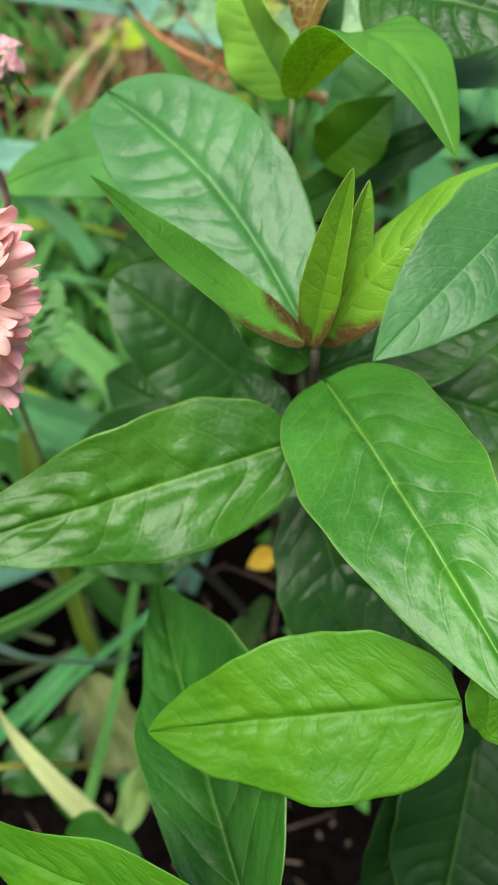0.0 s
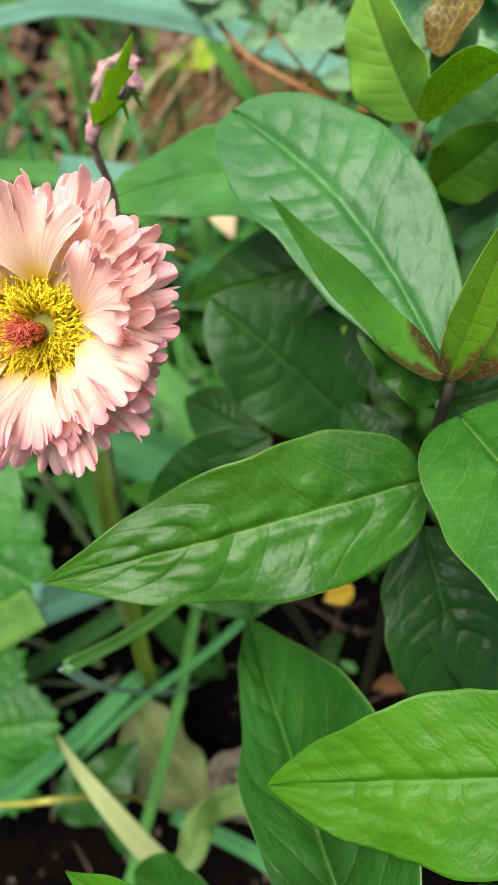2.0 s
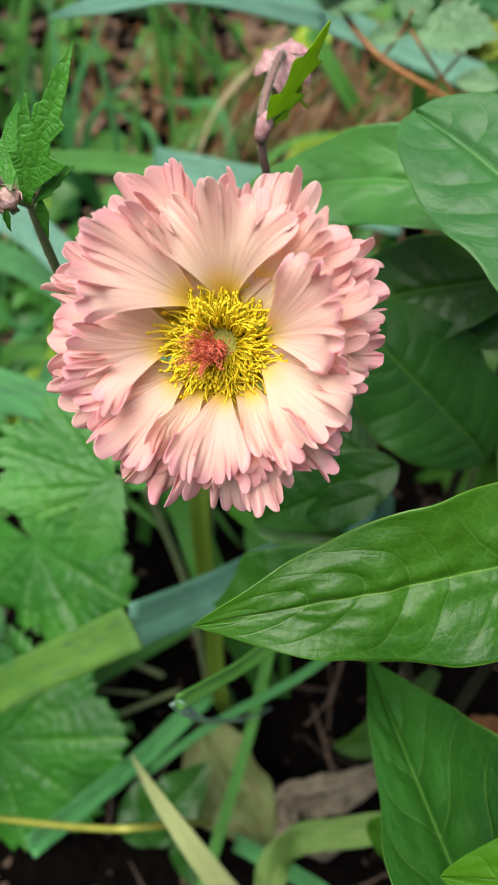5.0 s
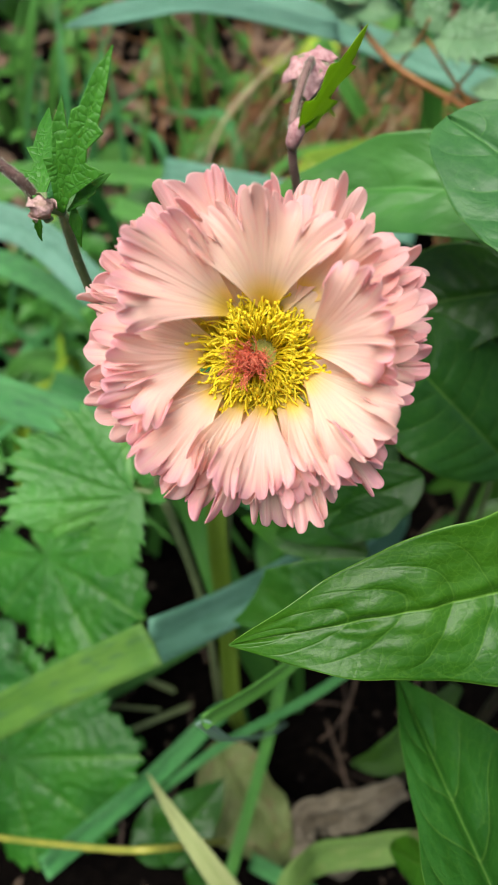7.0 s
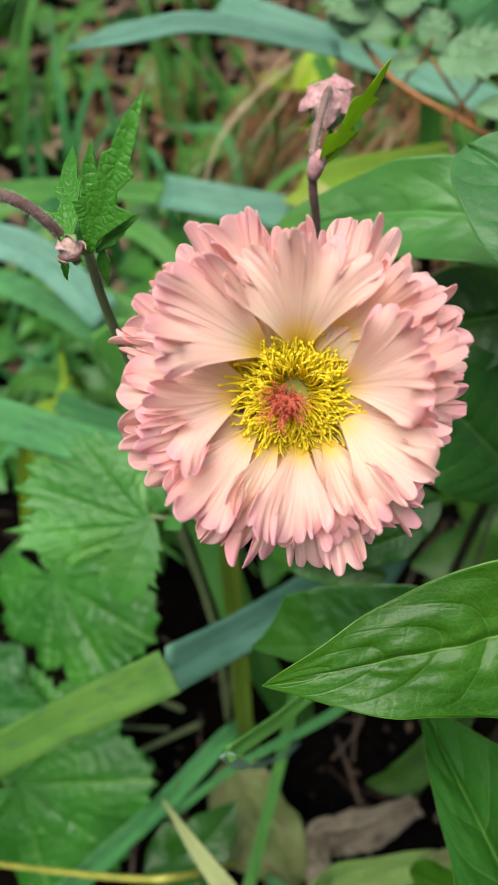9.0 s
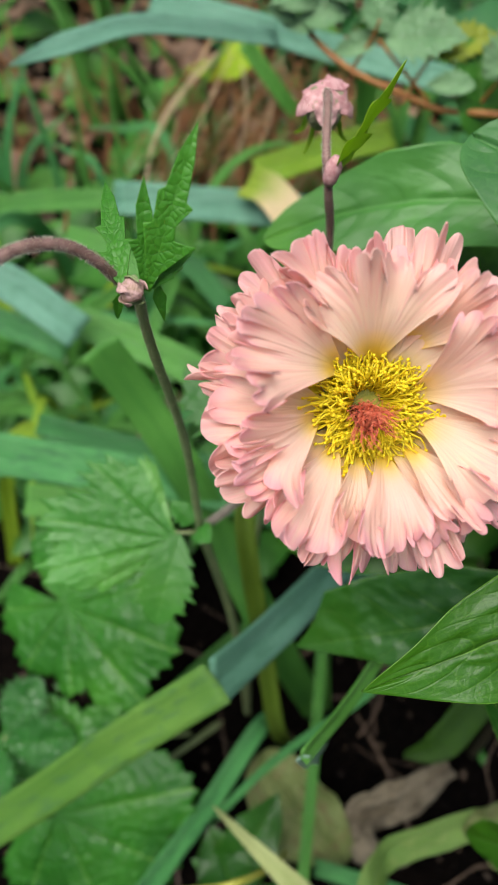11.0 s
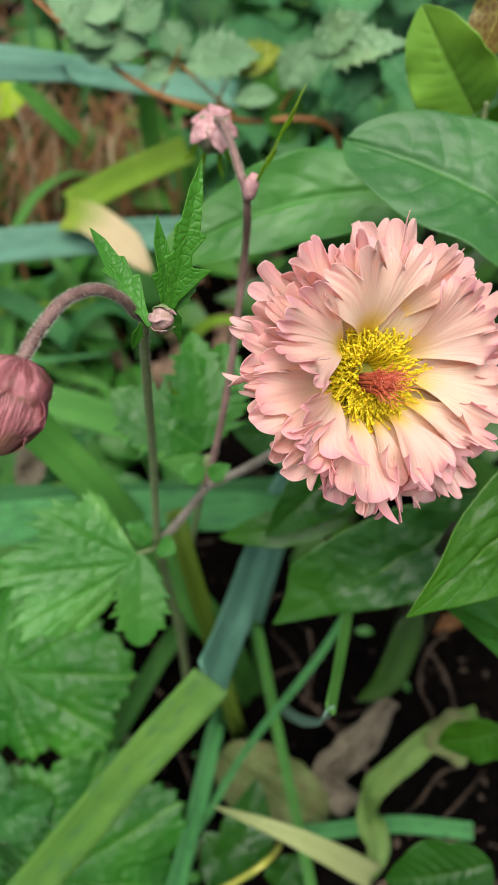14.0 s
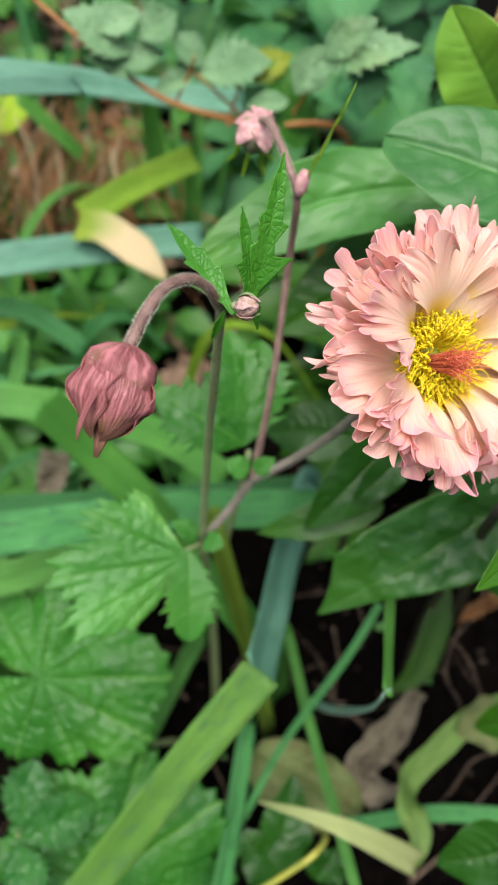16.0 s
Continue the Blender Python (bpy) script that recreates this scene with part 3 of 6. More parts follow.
def lobed_mesh(center, tip, normal, mats, lobes, spread=150.0, teeth=26, tooth=0.09, floor=0.35, cup=0.1, quilt=0.0016, rings=46, rays=330, roll=0.0, droop=0.12, seed=0, thick=0.0003):
    """A lobed, toothed leaf that fans out from its stalk, puckered between its veins; lobes: (angle, length 0..1, breadth in degrees)."""
    r = random.Random(seed)
    x, y, n = frame_axes(center, tip, normal, roll)
    length = (Vector(tip) - Vector(center)).length
    pts, uvs, phases = [], [], []
    ph = [r.uniform(0, 6.28) for _ in range(5)]
    outline = []
    for j in range(rays + 1):
        th = -spread + 2 * spread * j / rays
        best, near, scale = floor, 1e9, 1.0
        for ang, ln, br in lobes:
            d = (th - ang) / br
            best = max(best, ln * max(0.0, 1 - 0.10 * abs(d) - 0.30 * abs(d) ** 2.6))
            if ln > 0.62 and abs(th - ang) < abs(near) * scale:
                near, scale = d, br
        # broad teeth, each with a smaller one on its flank
        q = j / rays * teeth + 0.3 * math.sin(j * 0.09 + ph[1])
        f = q % 1.0
        saw = (f / 0.62) ** 0.8 if f < 0.62 else ((1 - f) / 0.38) ** 0.9
        saw += 0.35 * (1 - abs(2 * ((2.0 * q + 0.3) % 1.0) - 1))
        high = 0.7 + 0.6 * (noise.noise((math.floor(q) * 3.7, seed, 2.0)) + 0.5)
        outline.append((th, near, best, saw * high))
    for i in range(rings + 1):
        rho = i / rings
        row, uvr = [], []
        for th, near, best, saw in outline:
            rr = best * (1 + tooth * (saw - 0.55) * rho ** 5 + 0.02 * math.sin(th * 0.13 + ph[0]) * rho)
            radial = rho * rr * length
            phi = math.radians(th)
            px, py = radial * math.cos(phi), radial * math.sin(phi)
            lump = noise.noise((px * 330 + ph[3], py * 330, 1.0))
            soft = noise.noise((px * 120 + ph[3], py * 120, 5.0))
            phase = rho * length / 0.0046 - abs(near) * 1.7 + 0.35 * soft
            phases.append(phase + 20)
            field = abs(math.sin(math.pi * phase))
            z = cup * radial * (0.4 + 0.6 * min(1.0, abs(near))) - droop * length * rho * rho
            z += 0.45 * quilt * (field ** 0.6 - 0.5) * min(1, rho * 3) * (1.1 - rho * 0.5)
            z -= quilt * 1.1 * math.exp(-(near / 0.10) ** 2) * min(1.0, rho * 4) * (1.05 - rho)
            z += quilt * (0.45 * lump + 0.8 * soft) * min(1.0, rho * 3)
            z += 0.025 * length * rho * rho * math.sin(th * 0.09 + ph[2])
            row.append(np.array(center) + px * np.array(x) + py * np.array(y) + z * np.array(n))
            uvr.append((rho, 0.5 + max(-0.5, min(0.5, near * 0.45))))
        pts.append(row)
        uvs.append(uvr)
    return sheet("leaf", pts, uvs, rings, rays, thick, mats, phases)


def cut_mesh(a, b, left, right, mats, hint=CAMWARD, roll=0.0, fold=0.2, arch=0.04, sweep=0.5, nu=110, nv=20, droop=0.0, quilt=0.0002, thick=0.00015):
    """A leaf with a cut outline; left, right: (way along, breadth) as shares of its length. sweep: how far its teeth point forwards."""
    x, y, n = frame_axes(a, b, hint, roll)
    length = (Vector(b) - Vector(a)).length
    pts, uvs, phases = [], [], []
    for i in range(nu + 1):
        s = i / nu
        wl, wr = (np.interp(s, [p[0] for p in side], [p[1] for p in side]) for side in (left, right))
        row, uvr = [], []
        for j in range(nv + 1):
            v = -1 + 2 * j / nv
            across = v * (wl if v > 0 else wr)
            along = s + sweep * abs(across) * (1 - s) * abs(v)
            z = fold * abs(across) + arch * 4 * s * (1 - s) - droop * s ** 2.5
            z = z * length + quilt * (noise.noise((s * length * 160, across * length * 160, length * 900)) + 0.4 * noise.noise((s * length * 420, across * length * 420, length * 900))) * min(1.0, 4 * (1 - s))
            row.append(np.array(a) + along * length * np.array(x) + across * length * np.array(y) + z * np.array(n))
            uvr.append((s, 0.5 + 0.5 * v))
            phases.append(s * 8 - abs(v) * 1.2 + 20)
        pts.append(row)
        uvs.append(uvr)
    return sheet("leaf", pts, uvs, nu, nv, thick, mats, phases)


def toothed(breadth, count, full=0.55, point=0.7, depth=1.0):
    """The outline of one side of a doubly toothed oval leaf."""
    r = random.Random(int(breadth * 1e4) + count)
    out = [(0.0, 0.01)]
    for k in range(count):
        for half, high in ((0.0, 0.72), (0.42, 0.92), (0.50, 0.80), (0.86, 1.12)):
            s = (k + half) / count
            shape = (s + 0.03) ** full * (1.0 - s) ** point / ((full / (full + point)) ** full * (point / (full + point)) ** point)
            out.append((0.02 + 0.97 * s, breadth * shape * (1 + depth * (high - 1)) * r.uniform(0.94, 1.06)))
    return out + [(1.0, 0.002)]


def palmate_mesh(center, lobes, mats, normal=CAMWARD, **how):
    """A leaf of several toothed lobes that run together at its stalk; lobes: (tip, breadth on either side as a share of its length, teeth)."""
    bm = bmesh.new()
    up = Vector(normal).normalized()
    for k, (tip, left, right, count) in enumerate(lobes):
        a = Vector(center) + up * (0.0002 * k)
        bm.from_mesh(cut_mesh(tuple(a), tuple(Vector(tip) + up * (0.0002 * k)), toothed(left, count, 0.7, 0.75, 1.3), toothed(right, count, 0.7, 0.75, 1.3), mats, normal, **how))
    me = bpy.data.meshes.new("leaf")
    bm.to_mesh(me)
    bm.free()
    me.materials.append(mats)
    return me


def bulb_mesh(profile, at, axis, mat, sides=16, ridge=0.0, ridges=5):
    """A turned body along an axis; profile: (height, radius) in metres."""
    z = Vector(axis).normalized()
    x = z.orthogonal().normalized()
    y = z.cross(x)
    verts, faces, uvs = [], [], []
    for k, (h, rad) in enumerate(profile):
        for j in range(sides):
            a = 2 * math.pi * j / sides
            q = rad * (1 + ridge * math.cos(ridges * a))
            verts.append(Vector(at) + z * h + x * (q * math.cos(a)) + y * (q * math.sin(a)))
            uvs.append((k / (len(profile) - 1), j / sides))
    for k in range(len(profile) - 1):
        for j in range(sides):
            a, b = k * sides + j, k * sides + (j + 1) % sides
            faces.append((a, b, b + sides, a + sides))
    faces.append(tuple(range(sides))[::-1])
    faces.append(tuple((len(profile) - 1) * sides + j for j in range(sides)))
    return build("body", verts, faces, mat, uvs)


# ---- the ground ----
def rise(x, y):
    """The bed lifts towards the back."""
    t = max(0.0, min(1.0, (y - 0.26) / 0.34))
    return -0.012 + 0.085 * t * t * (3 - 2 * t)


def ground_height(x, y):
    near = math.exp(-((x / 0.7) ** 2 + ((y - 0.35) / 0.7) ** 2))
    p = Vector((x, y, 0))
    return rise(x, y) + near * (0.012 * noise.noise(p * 14) + 0.005 * noise.noise(p * 47) + 0.0022 * noise.noise(p * 130))


def ground():
    n = 240
    ts = np.linspace(-1, 1, n + 1)
    spread = 0.42 * np.sinh(5.6 * ts) / np.sinh(5.6) * 190 * 0.5
    fine = 0.45 * ts
    pos = np.where(np.abs(ts) < 0.999, fine + (spread - spread * 0) * np.abs(ts) ** 6, spread)
    verts = [(x, y + 0.33, ground_height(x, y + 0.33)) for x in pos for y in pos]
    w = n + 1
    faces = [(i * w + j, (i + 1) * w + j, (i + 1) * w + j + 1, i * w + j + 1) for i in range(n) for j in range(n)]
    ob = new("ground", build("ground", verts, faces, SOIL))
    tagged(ob, "dark crumbly moist garden soil with bits of dry litter, shade painted in", "soil", kind="structure")


ground()


def crumbs():
    """Loose clods and grit on the soil."""
    r = random.Random(3)
    verts, faces = [], []
    base = [(1, 0, 0), (-1, 0, 0), (0, 1, 0), (0, -1, 0), (0, 0, 1), (0, 0, -1)]
    tri = [(0, 2, 4), (2, 1, 4), (1, 3, 4), (3, 0, 4), (2, 0, 5), (1, 2, 5), (3, 1, 5), (0, 3, 5)]
    for _ in range(5200):
        x, y = r.uniform(-0.22, 0.26), r.uniform(0.12, 0.62)
        s = 0.0007 + 0.003 * r.random() ** 3
        q = Vector((x, y, ground_height(x, y) + s * 0.2))
        m = Euler((r.random() * 6, r.random() * 6, r.random() * 6)).to_matrix()
        i = len(verts)
        verts += [q + m @ Vector([c * s * r.uniform(0.6, 1.2) for c in b]) for b in base]
        faces += [tuple(i + k for k in f) for f in tri]
    tagged(new("soil_crumbs", build("crumbs", verts, faces, SOIL, smooth=False)), "small dark clods and grit lying on the soil, in its shade-darkened colour", "soil", kind="stuff")


crumbs()


def fibres(name, count, area, mat, length, width, label, category, seed, lift=0.01, lean=0.25, angle=None, centre=None):
    """Loose straws or stalks lying about."""
    r = random.Random(seed)
    verts, faces, uvs = [], [], []
    for _ in range(count):
        x, y = r.uniform(area[0], area[1]), r.uniform(area[2], area[3])
        a = r.uniform(0, math.pi) if angle is None else r.gauss(angle, 0.45)
        ln = length * r.uniform(0.4, 1.3)
        h0, h1 = r.uniform(0.0, lift), r.uniform(0.0, lift) + ln * r.uniform(0, lean)
        p0 = Vector((x, y, ground_height(x, y) + h0 + 0.001))
        p2 = p0 + Vector((math.cos(a) * ln, math.sin(a) * ln, 0))
        p2.z = ground_height(p2.x, p2.y) + h1 + 0.001
        p1 = (p0 + p2) / 2 + Vector((r.gauss(0, 0.04) * ln, r.gauss(0, 0.04) * ln, 0.05 * ln + 0.15 * lift))
        c = spline([p0, p1, p2], 6)
        d = Vector(c[-1] - c[0]).normalized().cross(Vector((0, -0.5, 0.8))).normalized()
        w = width * r.uniform(0.5, 1.4)
        i = len(verts)
        for k, q in enumerate(c):
            e = w * (1 - 0.6 * k / 6)
            verts += [Vector(q) - d * e, Vector(q) + Vector((0, -0.3 * e, 0.6 * e)), Vector(q) + d * e]
            uvs += [(k / 6, 0), (k / 6, 0.5), (k / 6, 1)]
        for k in range(6):
            for o in (0, 1):
                b = i + 3 * k + o
                faces.append((b, b + 3, b + 4, b + 1))
    return tagged(new(name, build(name, verts, faces, mat, uvs)), label, category, kind="stuff")


fibres("dry_straw", 120, (-0.16, 0.10, 0.44, 0.74), STRAW, 0.08, 0.0008, "heap of dry tan grass stalks on the soil", "straw", 5, 0.035, 0.5, 1.9)
fibres("dry_straw", 45, (-0.14, 0.16, 0.16, 0.42), TWIG, 0.03, 0.00035, "scattered thin dry stalks on dark soil", "straw", 6, 0.004, 0.1)
def sheaf(name, count, top_a, top_b, foot_a, foot_b, mat, width, label, seed):
    """Old stalks hanging over from a crown down to the soil."""
    r = random.Random(seed)
    verts, faces, uvs = [], [], []
    ta, tb, fa, fb = (Vector(q) for q in (top_a, top_b, foot_a, foot_b))
    for _ in range(count):
        k = r.random()
        p0 = ta.lerp(tb, k) + Vector((r.gauss(0, 0.006), r.gauss(0, 0.012), r.gauss(0, 0.006)))
        p2 = fa.lerp(fb, max(-0.2, min(1.2, k + r.gauss(0, 0.26)))) + Vector((r.gauss(0, 0.008), r.gauss(0, 0.012), r.gauss(0, 0.006)))
        p1 = (p0 + p2) / 2 + Vector((r.gauss(0, 0.007), -0.006 + r.gauss(0, 0.007), 0.006 + r.gauss(0, 0.004)))
        c = spline([p0, p1, p2], 8)
        w = width * r.choice((0.4, 0.6, 0.8, 1.0, 1.7))
        d = Vector((1, r.gauss(0, 0.4), r.gauss(0, 0.3))).normalized()
        i = len(verts)
        for m, q in enumerate(c):
            e = w * (1 - 0.5 * m / 8)
            verts += [Vector(q) - d * e, Vector(q) + Vector((0, -0.4 * e, 0.4 * e)), Vector(q) + d * e]
            uvs += [(m / 8, 0), (m / 8, 0.5), (m / 8, 1)]
        for m in range(8):
            for o in (0, 1):
                b = i + 3 * m + o
                faces.append((b, b + 3, b + 4, b + 1))
    return tagged(new(name, build(name, verts, faces, mat, uvs)), label, "straw", kind="stuff")


sheaf("straw_clump", 120, (-0.0443, 0.5419, 0.1390), (0.0388, 0.5188, 0.1257), (-0.0748, 0.4980, 0.0969), (0.0091, 0.4734, 0.0954), STRAW, 0.0007, "clump of old orange-tan stalks hanging to the soil", 31)
sheaf("straw_clump", 26, (-0.0451, 0.5329, 0.1431), (0.0336, 0.5117, 0.1314), (-0.0822, 0.4904, 0.1037), (0.0019, 0.4645, 0.0978), STRAW_PALE, 0.0006, "pale dry stalks hanging among darker ones", 32)
fibres("soil_twigs", 40, (-0.2, 0.2, 0.15, 0.5), TWIG, 0.04, 0.0007, "thin brown twigs lying on dark soil", "twigs", 9, 0.004, 0.08)


def cover(name, count, area, mat, size, height, label, seed, spread=1.0):
    """Low growth of many small leaves, past counting."""
    r = random.Random(seed)
    verts, faces, uvs = [], [], []
    prof = [(0.0, 0.06), (0.2, 0.75), (0.45, 1.0), (0.75, 0.65), (1.0, 0.03)]
    for _ in range(count):
        x, y = r.uniform(area[0], area[1]), r.uniform(area[2], area[3])
        z = ground_height(x, y) + height * r.random() ** 1.3
        ln = size * r.uniform(0.45, 1.35)
        a = r.uniform(0, 2 * math.pi)
        d = Vector((math.cos(a), math.sin(a), r.uniform(-0.35, 0.55))).normalized()
        side = d.cross(Vector((r.gauss(0, 0.3), r.gauss(-0.3, 0.3), 1))).normalized()
        up = side.cross(d)
        i = len(verts)
        w = ln * r.uniform(0.22, 0.36) * spread
        for k, (s, f) in enumerate(prof):
            c = Vector((x, y, z)) + d * (s * ln) + up * (0.25 * ln * s * (1 - s) * 2)
            verts += [c - side * w * f + up * w * f * 0.3, c, c + side * w * f + up * w * f * 0.3]
            uvs += [(s, 0), (s, 0.5), (s, 1)]
        for k in range(len(prof) - 1):
            for o in (0, 1):
                b = i + 3 * k + o
                faces.append((b, b + 3, b + 4, b + 1))
    return tagged(new(name, build(name, verts, faces, mat, uvs)), label, "ground cover", kind="stuff")


cover("ground_cover", 300, (-0.22, 0.0, 0.345, 0.46), COVER_LEAF, 0.026, 0.05, "low tangle of small green leaves on the soil", 11)
cover("ground_cover", 420, (-0.34, 0.34, 0.62, 1.1), GEUM_LEAF, 0.05, 0.1, "low green growth at the back of the bed", 12)
cover("ground_cover", 130, (-0.22, 0.10, 0.43, 0.64), GEUM_LEAF, 0.028, 0.03, "small green leaves among old stalks", 18)
cover("ground_cover", 170, (-0.09, 0.03, 0.44, 0.56), COVER_LEAF, 0.024, 0.035, "small light green leaves between the straps", 20)
cover("leaf_litter", 900, (-0.3, 0.2, 0.40, 0.9), LITTER_TAN, 0.022, 0.012, "brown scraps of old leaves on the soil", 15, 0.8)
cover("soil_litter", 320, (-0.14, 0.14, 0.12, 0.40), LITTER, 0.0035, 0.002, "small brown scraps on the dark soil", 19, 0.8)
cover("weed_seedlings", 22, (-0.14, 0.1, 0.2, 0.34), COVER_LEAF, 0.010, 0.006, "tiny green seedlings in dark soil", 13)
cover("back_foliage", 220, (0.085, 0.28, 0.38, 0.66), FERN_DARK, 0.05, 0.13, "blue-green leaves crowded at the back of the bed", 16)
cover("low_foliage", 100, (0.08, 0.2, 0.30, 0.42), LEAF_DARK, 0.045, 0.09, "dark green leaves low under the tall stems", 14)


# ---- the broad-leaved plant ----
phlox = thing("broadleaf_plant", (0.062, 0.242, -0.012), "tall leafy plant with glossy broad pointed green leaves", "plant", "broad-leaved plants")
part("stem", tube_mesh([(0.062, 0.242, -0.02), (0.058, 0.238, 0.09), (0.054, 0.23, 0.17), (0.0515, 0.224, 0.224)], 0.0020, 0.0009, STEM_DARK), phlox, "dark green and brown upright stem")


def leaf(owner, a, b, width, mats, label="", **how):
    return part("leaf", leaf_mesh(a, b, width, mats, **how), owner, label)


leaf(phlox, (0.0482, 0.2113, 0.2134), (-0.0129, 0.1916, 0.2054), 0.0255, LEAF_MID, arch=0.03, fold=0.1, wave=0.07, quilt=0.0013, veins=8, p=0.40, q=0.92, roll=-8, lumpy=0.9)
leaf(phlox, (0.0441, 0.1391, 0.1826), (0.0183, 0.2129, 0.1550), 0.0275, LEAF_FOLDED, "large dark green leaf with a folded edge", arch=0.03, fold=0.65, veins=8, p=0.6, q=1.15, wave=0.05, skew=-0.35, quilt=0.0018, lumpy=0.5)
leaf(phlox, (0.0725, 0.1680, 0.2098), (0.0254, 0.1672, 0.1924), 0.0258, LEAF_LIGHT, "fresh light green leaf with sunken veins", arch=0.05, fold=0.06, quilt=0.0021, veins=10, p=0.42, q=0.80, bend=-0.015, lumpy=0.4)
leaf(phlox, (0.0504, 0.2243, 0.2263), (0.0111, 0.2710, 0.2448), 0.0270, LEAF_BLUE, "broad blue-green leaf with puckered veins", arch=0.05, fold=0.14, quilt=0.0017, veins=10, p=0.62, q=0.5, lumpy=0.55, bend=-0.06)
leaf(phlox, (0.0495, 0.2224, 0.2271), (0.0212, 0.2103, 0.2662), 0.0074, LEAF_FOLD, "half-folded young leaf pointing upwards", hint=(0.1, -0.4, 0.9), arch=-0.04, fold=0.25, roll=0, p=0.5, q=0.9, wave=0.06)
leaf(phlox, (0.0533, 0.2198, 0.2209), (0.0780, 0.1604, 0.2239), 0.0265, LEAF_FRESH, arch=0.08, fold=0.14, quilt=0.0017, veins=9, p=0.42, q=0.85, lumpy=0.6)
leaf(phlox, (0.0781, 0.2153, 0.2645), (0.0552, 0.1922, 0.2545), 0.0145, LEAF_BLUE, arch=0.03, fold=0.1, p=0.6, q=0.95, quilt=0.0006)
leaf(phlox, (0.0508, 0.2233, 0.2253), (0.0543, 0.2261, 0.2580), 0.0064, LEAF_YOUNG, "upright folded young olive leaf", arch=0.03, fold=0.8, roll=-15, p=0.6, q=0.8, wave=0.03)
leaf(phlox, (0.0527, 0.2250, 0.2243), (0.0577, 0.2317, 0.2526), 0.0065, LEAF_YOUNG, "upright folded young olive leaf", arch=0.02, fold=0.6, roll=20, p=0.6, q=0.8)
leaf(phlox, (0.0522, 0.2241, 0.2249), (0.0766, 0.2281, 0.2582), 0.0130, LEAF_YOUNG, "young leaf rolled back along its edge", arch=0.12, fold=-0.5, roll=-25, p=0.7, q=0.7, wave=0.05, quilt=0.0018)
leaf(phlox, (0.0510, 0.2253, 0.2188), (0.0364, 0.2341, 0.2303), 0.0120, LEAF_MID, "small leaf with a curled wavy edge", arch=0.1, fold=0.2, p=0.35, q=0.45, wave=0.14, quilt=0.0008)
leaf(phlox, (0.0434, 0.2626, 0.1660), (0.0048, 0.2746, 0.1962), 0.031, LEAF_FOLDED, arch=0.05, fold=0.1, p=0.6, q=0.6)
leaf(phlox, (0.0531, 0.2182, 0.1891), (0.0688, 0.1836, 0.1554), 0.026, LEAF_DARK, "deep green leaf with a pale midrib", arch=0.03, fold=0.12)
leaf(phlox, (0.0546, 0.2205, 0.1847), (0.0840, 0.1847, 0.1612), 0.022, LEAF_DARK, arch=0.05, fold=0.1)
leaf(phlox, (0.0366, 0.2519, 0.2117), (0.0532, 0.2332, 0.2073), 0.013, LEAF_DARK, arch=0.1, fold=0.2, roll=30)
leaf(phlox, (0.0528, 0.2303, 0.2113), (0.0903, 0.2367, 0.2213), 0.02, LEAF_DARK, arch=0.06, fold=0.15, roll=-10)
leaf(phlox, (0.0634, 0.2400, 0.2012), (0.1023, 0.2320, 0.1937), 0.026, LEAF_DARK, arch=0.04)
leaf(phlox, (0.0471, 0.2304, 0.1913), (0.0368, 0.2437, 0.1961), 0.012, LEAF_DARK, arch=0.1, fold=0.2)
leaf(phlox, (0.0412, 0.1404, 0.2027), (-0.0027, 0.1535, 0.1920), 0.018, LEAF_LIGHT, arch=0.06, fold=0.1, roll=-15)
# two low leaves with their shade painted into the material
leaf(phlox, (0.0927, 0.1805, 0.1569), (0.0683, 0.1517, 0.1200), 0.022, LEAF_SHADED, arch=0.04)
leaf(phlox, (0.0906, 0.1816, 0.1566), (0.0812, 0.1413, 0.1265), 0.03, LEAF_SHADED, arch=0.04)
leaf(phlox, (0.0776, 0.1666, 0.2025), (0.0755, 0.1764, 0.2132), 0.009, LEAF_LIGHT, "small fresh light green leaf", arch=0.1, roll=20)
leaf(phlox, (0.0783, 0.1659, 0.1993), (0.0833, 0.1708, 0.2058), 0.008, LEAF_LIGHT, "small fresh light green leaf", arch=0.1)

shoot = thing("broadleaf_plant", (0.072, 0.33, 0.0), "leafy shoot with young olive and green pointed leaves", "plant", "broad-leaved plants")
part("stem", tube_mesh([(0.072, 0.33, -0.01), (0.0486, 0.2993, 0.1907), (0.0470, 0.2763, 0.2316), (0.0468, 0.2746, 0.2451)], 0.0011, 0.0006, STEM_GREEN), shoot)
leaf(shoot, (0.0471, 0.2697, 0.2445), (0.0711, 0.2367, 0.2536), 0.0200, [LEAF_GLOW, LEAF_OLIVE], "arching leaf with an olive underside", arch=0.33, fold=0.15, p=0.5, q=0.75, hint=(-0.1, 0.35, 1.0), roll=0)
leaf(shoot, (0.0465, 0.2771, 0.2413), (0.0339, 0.2867, 0.2610), 0.018, LEAF_SPRING, "broad young leaf standing upright, its side to the light", arch=0.05, fold=0.25, hint=(-0.8, -0.3, 0.52), p=0.5, q=0.7, quilt=0.0005)
leaf(shoot, (0.0486, 0.2823, 0.2509), (0.0563, 0.2873, 0.2663), 0.0100, LEAF_BROWN, "bronze upright young leaf with pale veins", hint=(-0.55, -0.5, 0.6), fold=0.5, p=0.5, q=0.7, wave=0.08, quilt=0.0006)
leaf(shoot, (0.0504, 0.2848, 0.2435), (0.0549, 0.2932, 0.2590), 0.008, LEAF_BLUE, fold=0.5)
leaf(shoot, (0.0589, 0.2851, 0.2583), (0.0902, 0.2726, 0.2581), 0.026, LEAF_DARK, arch=0.05, fold=0.1)
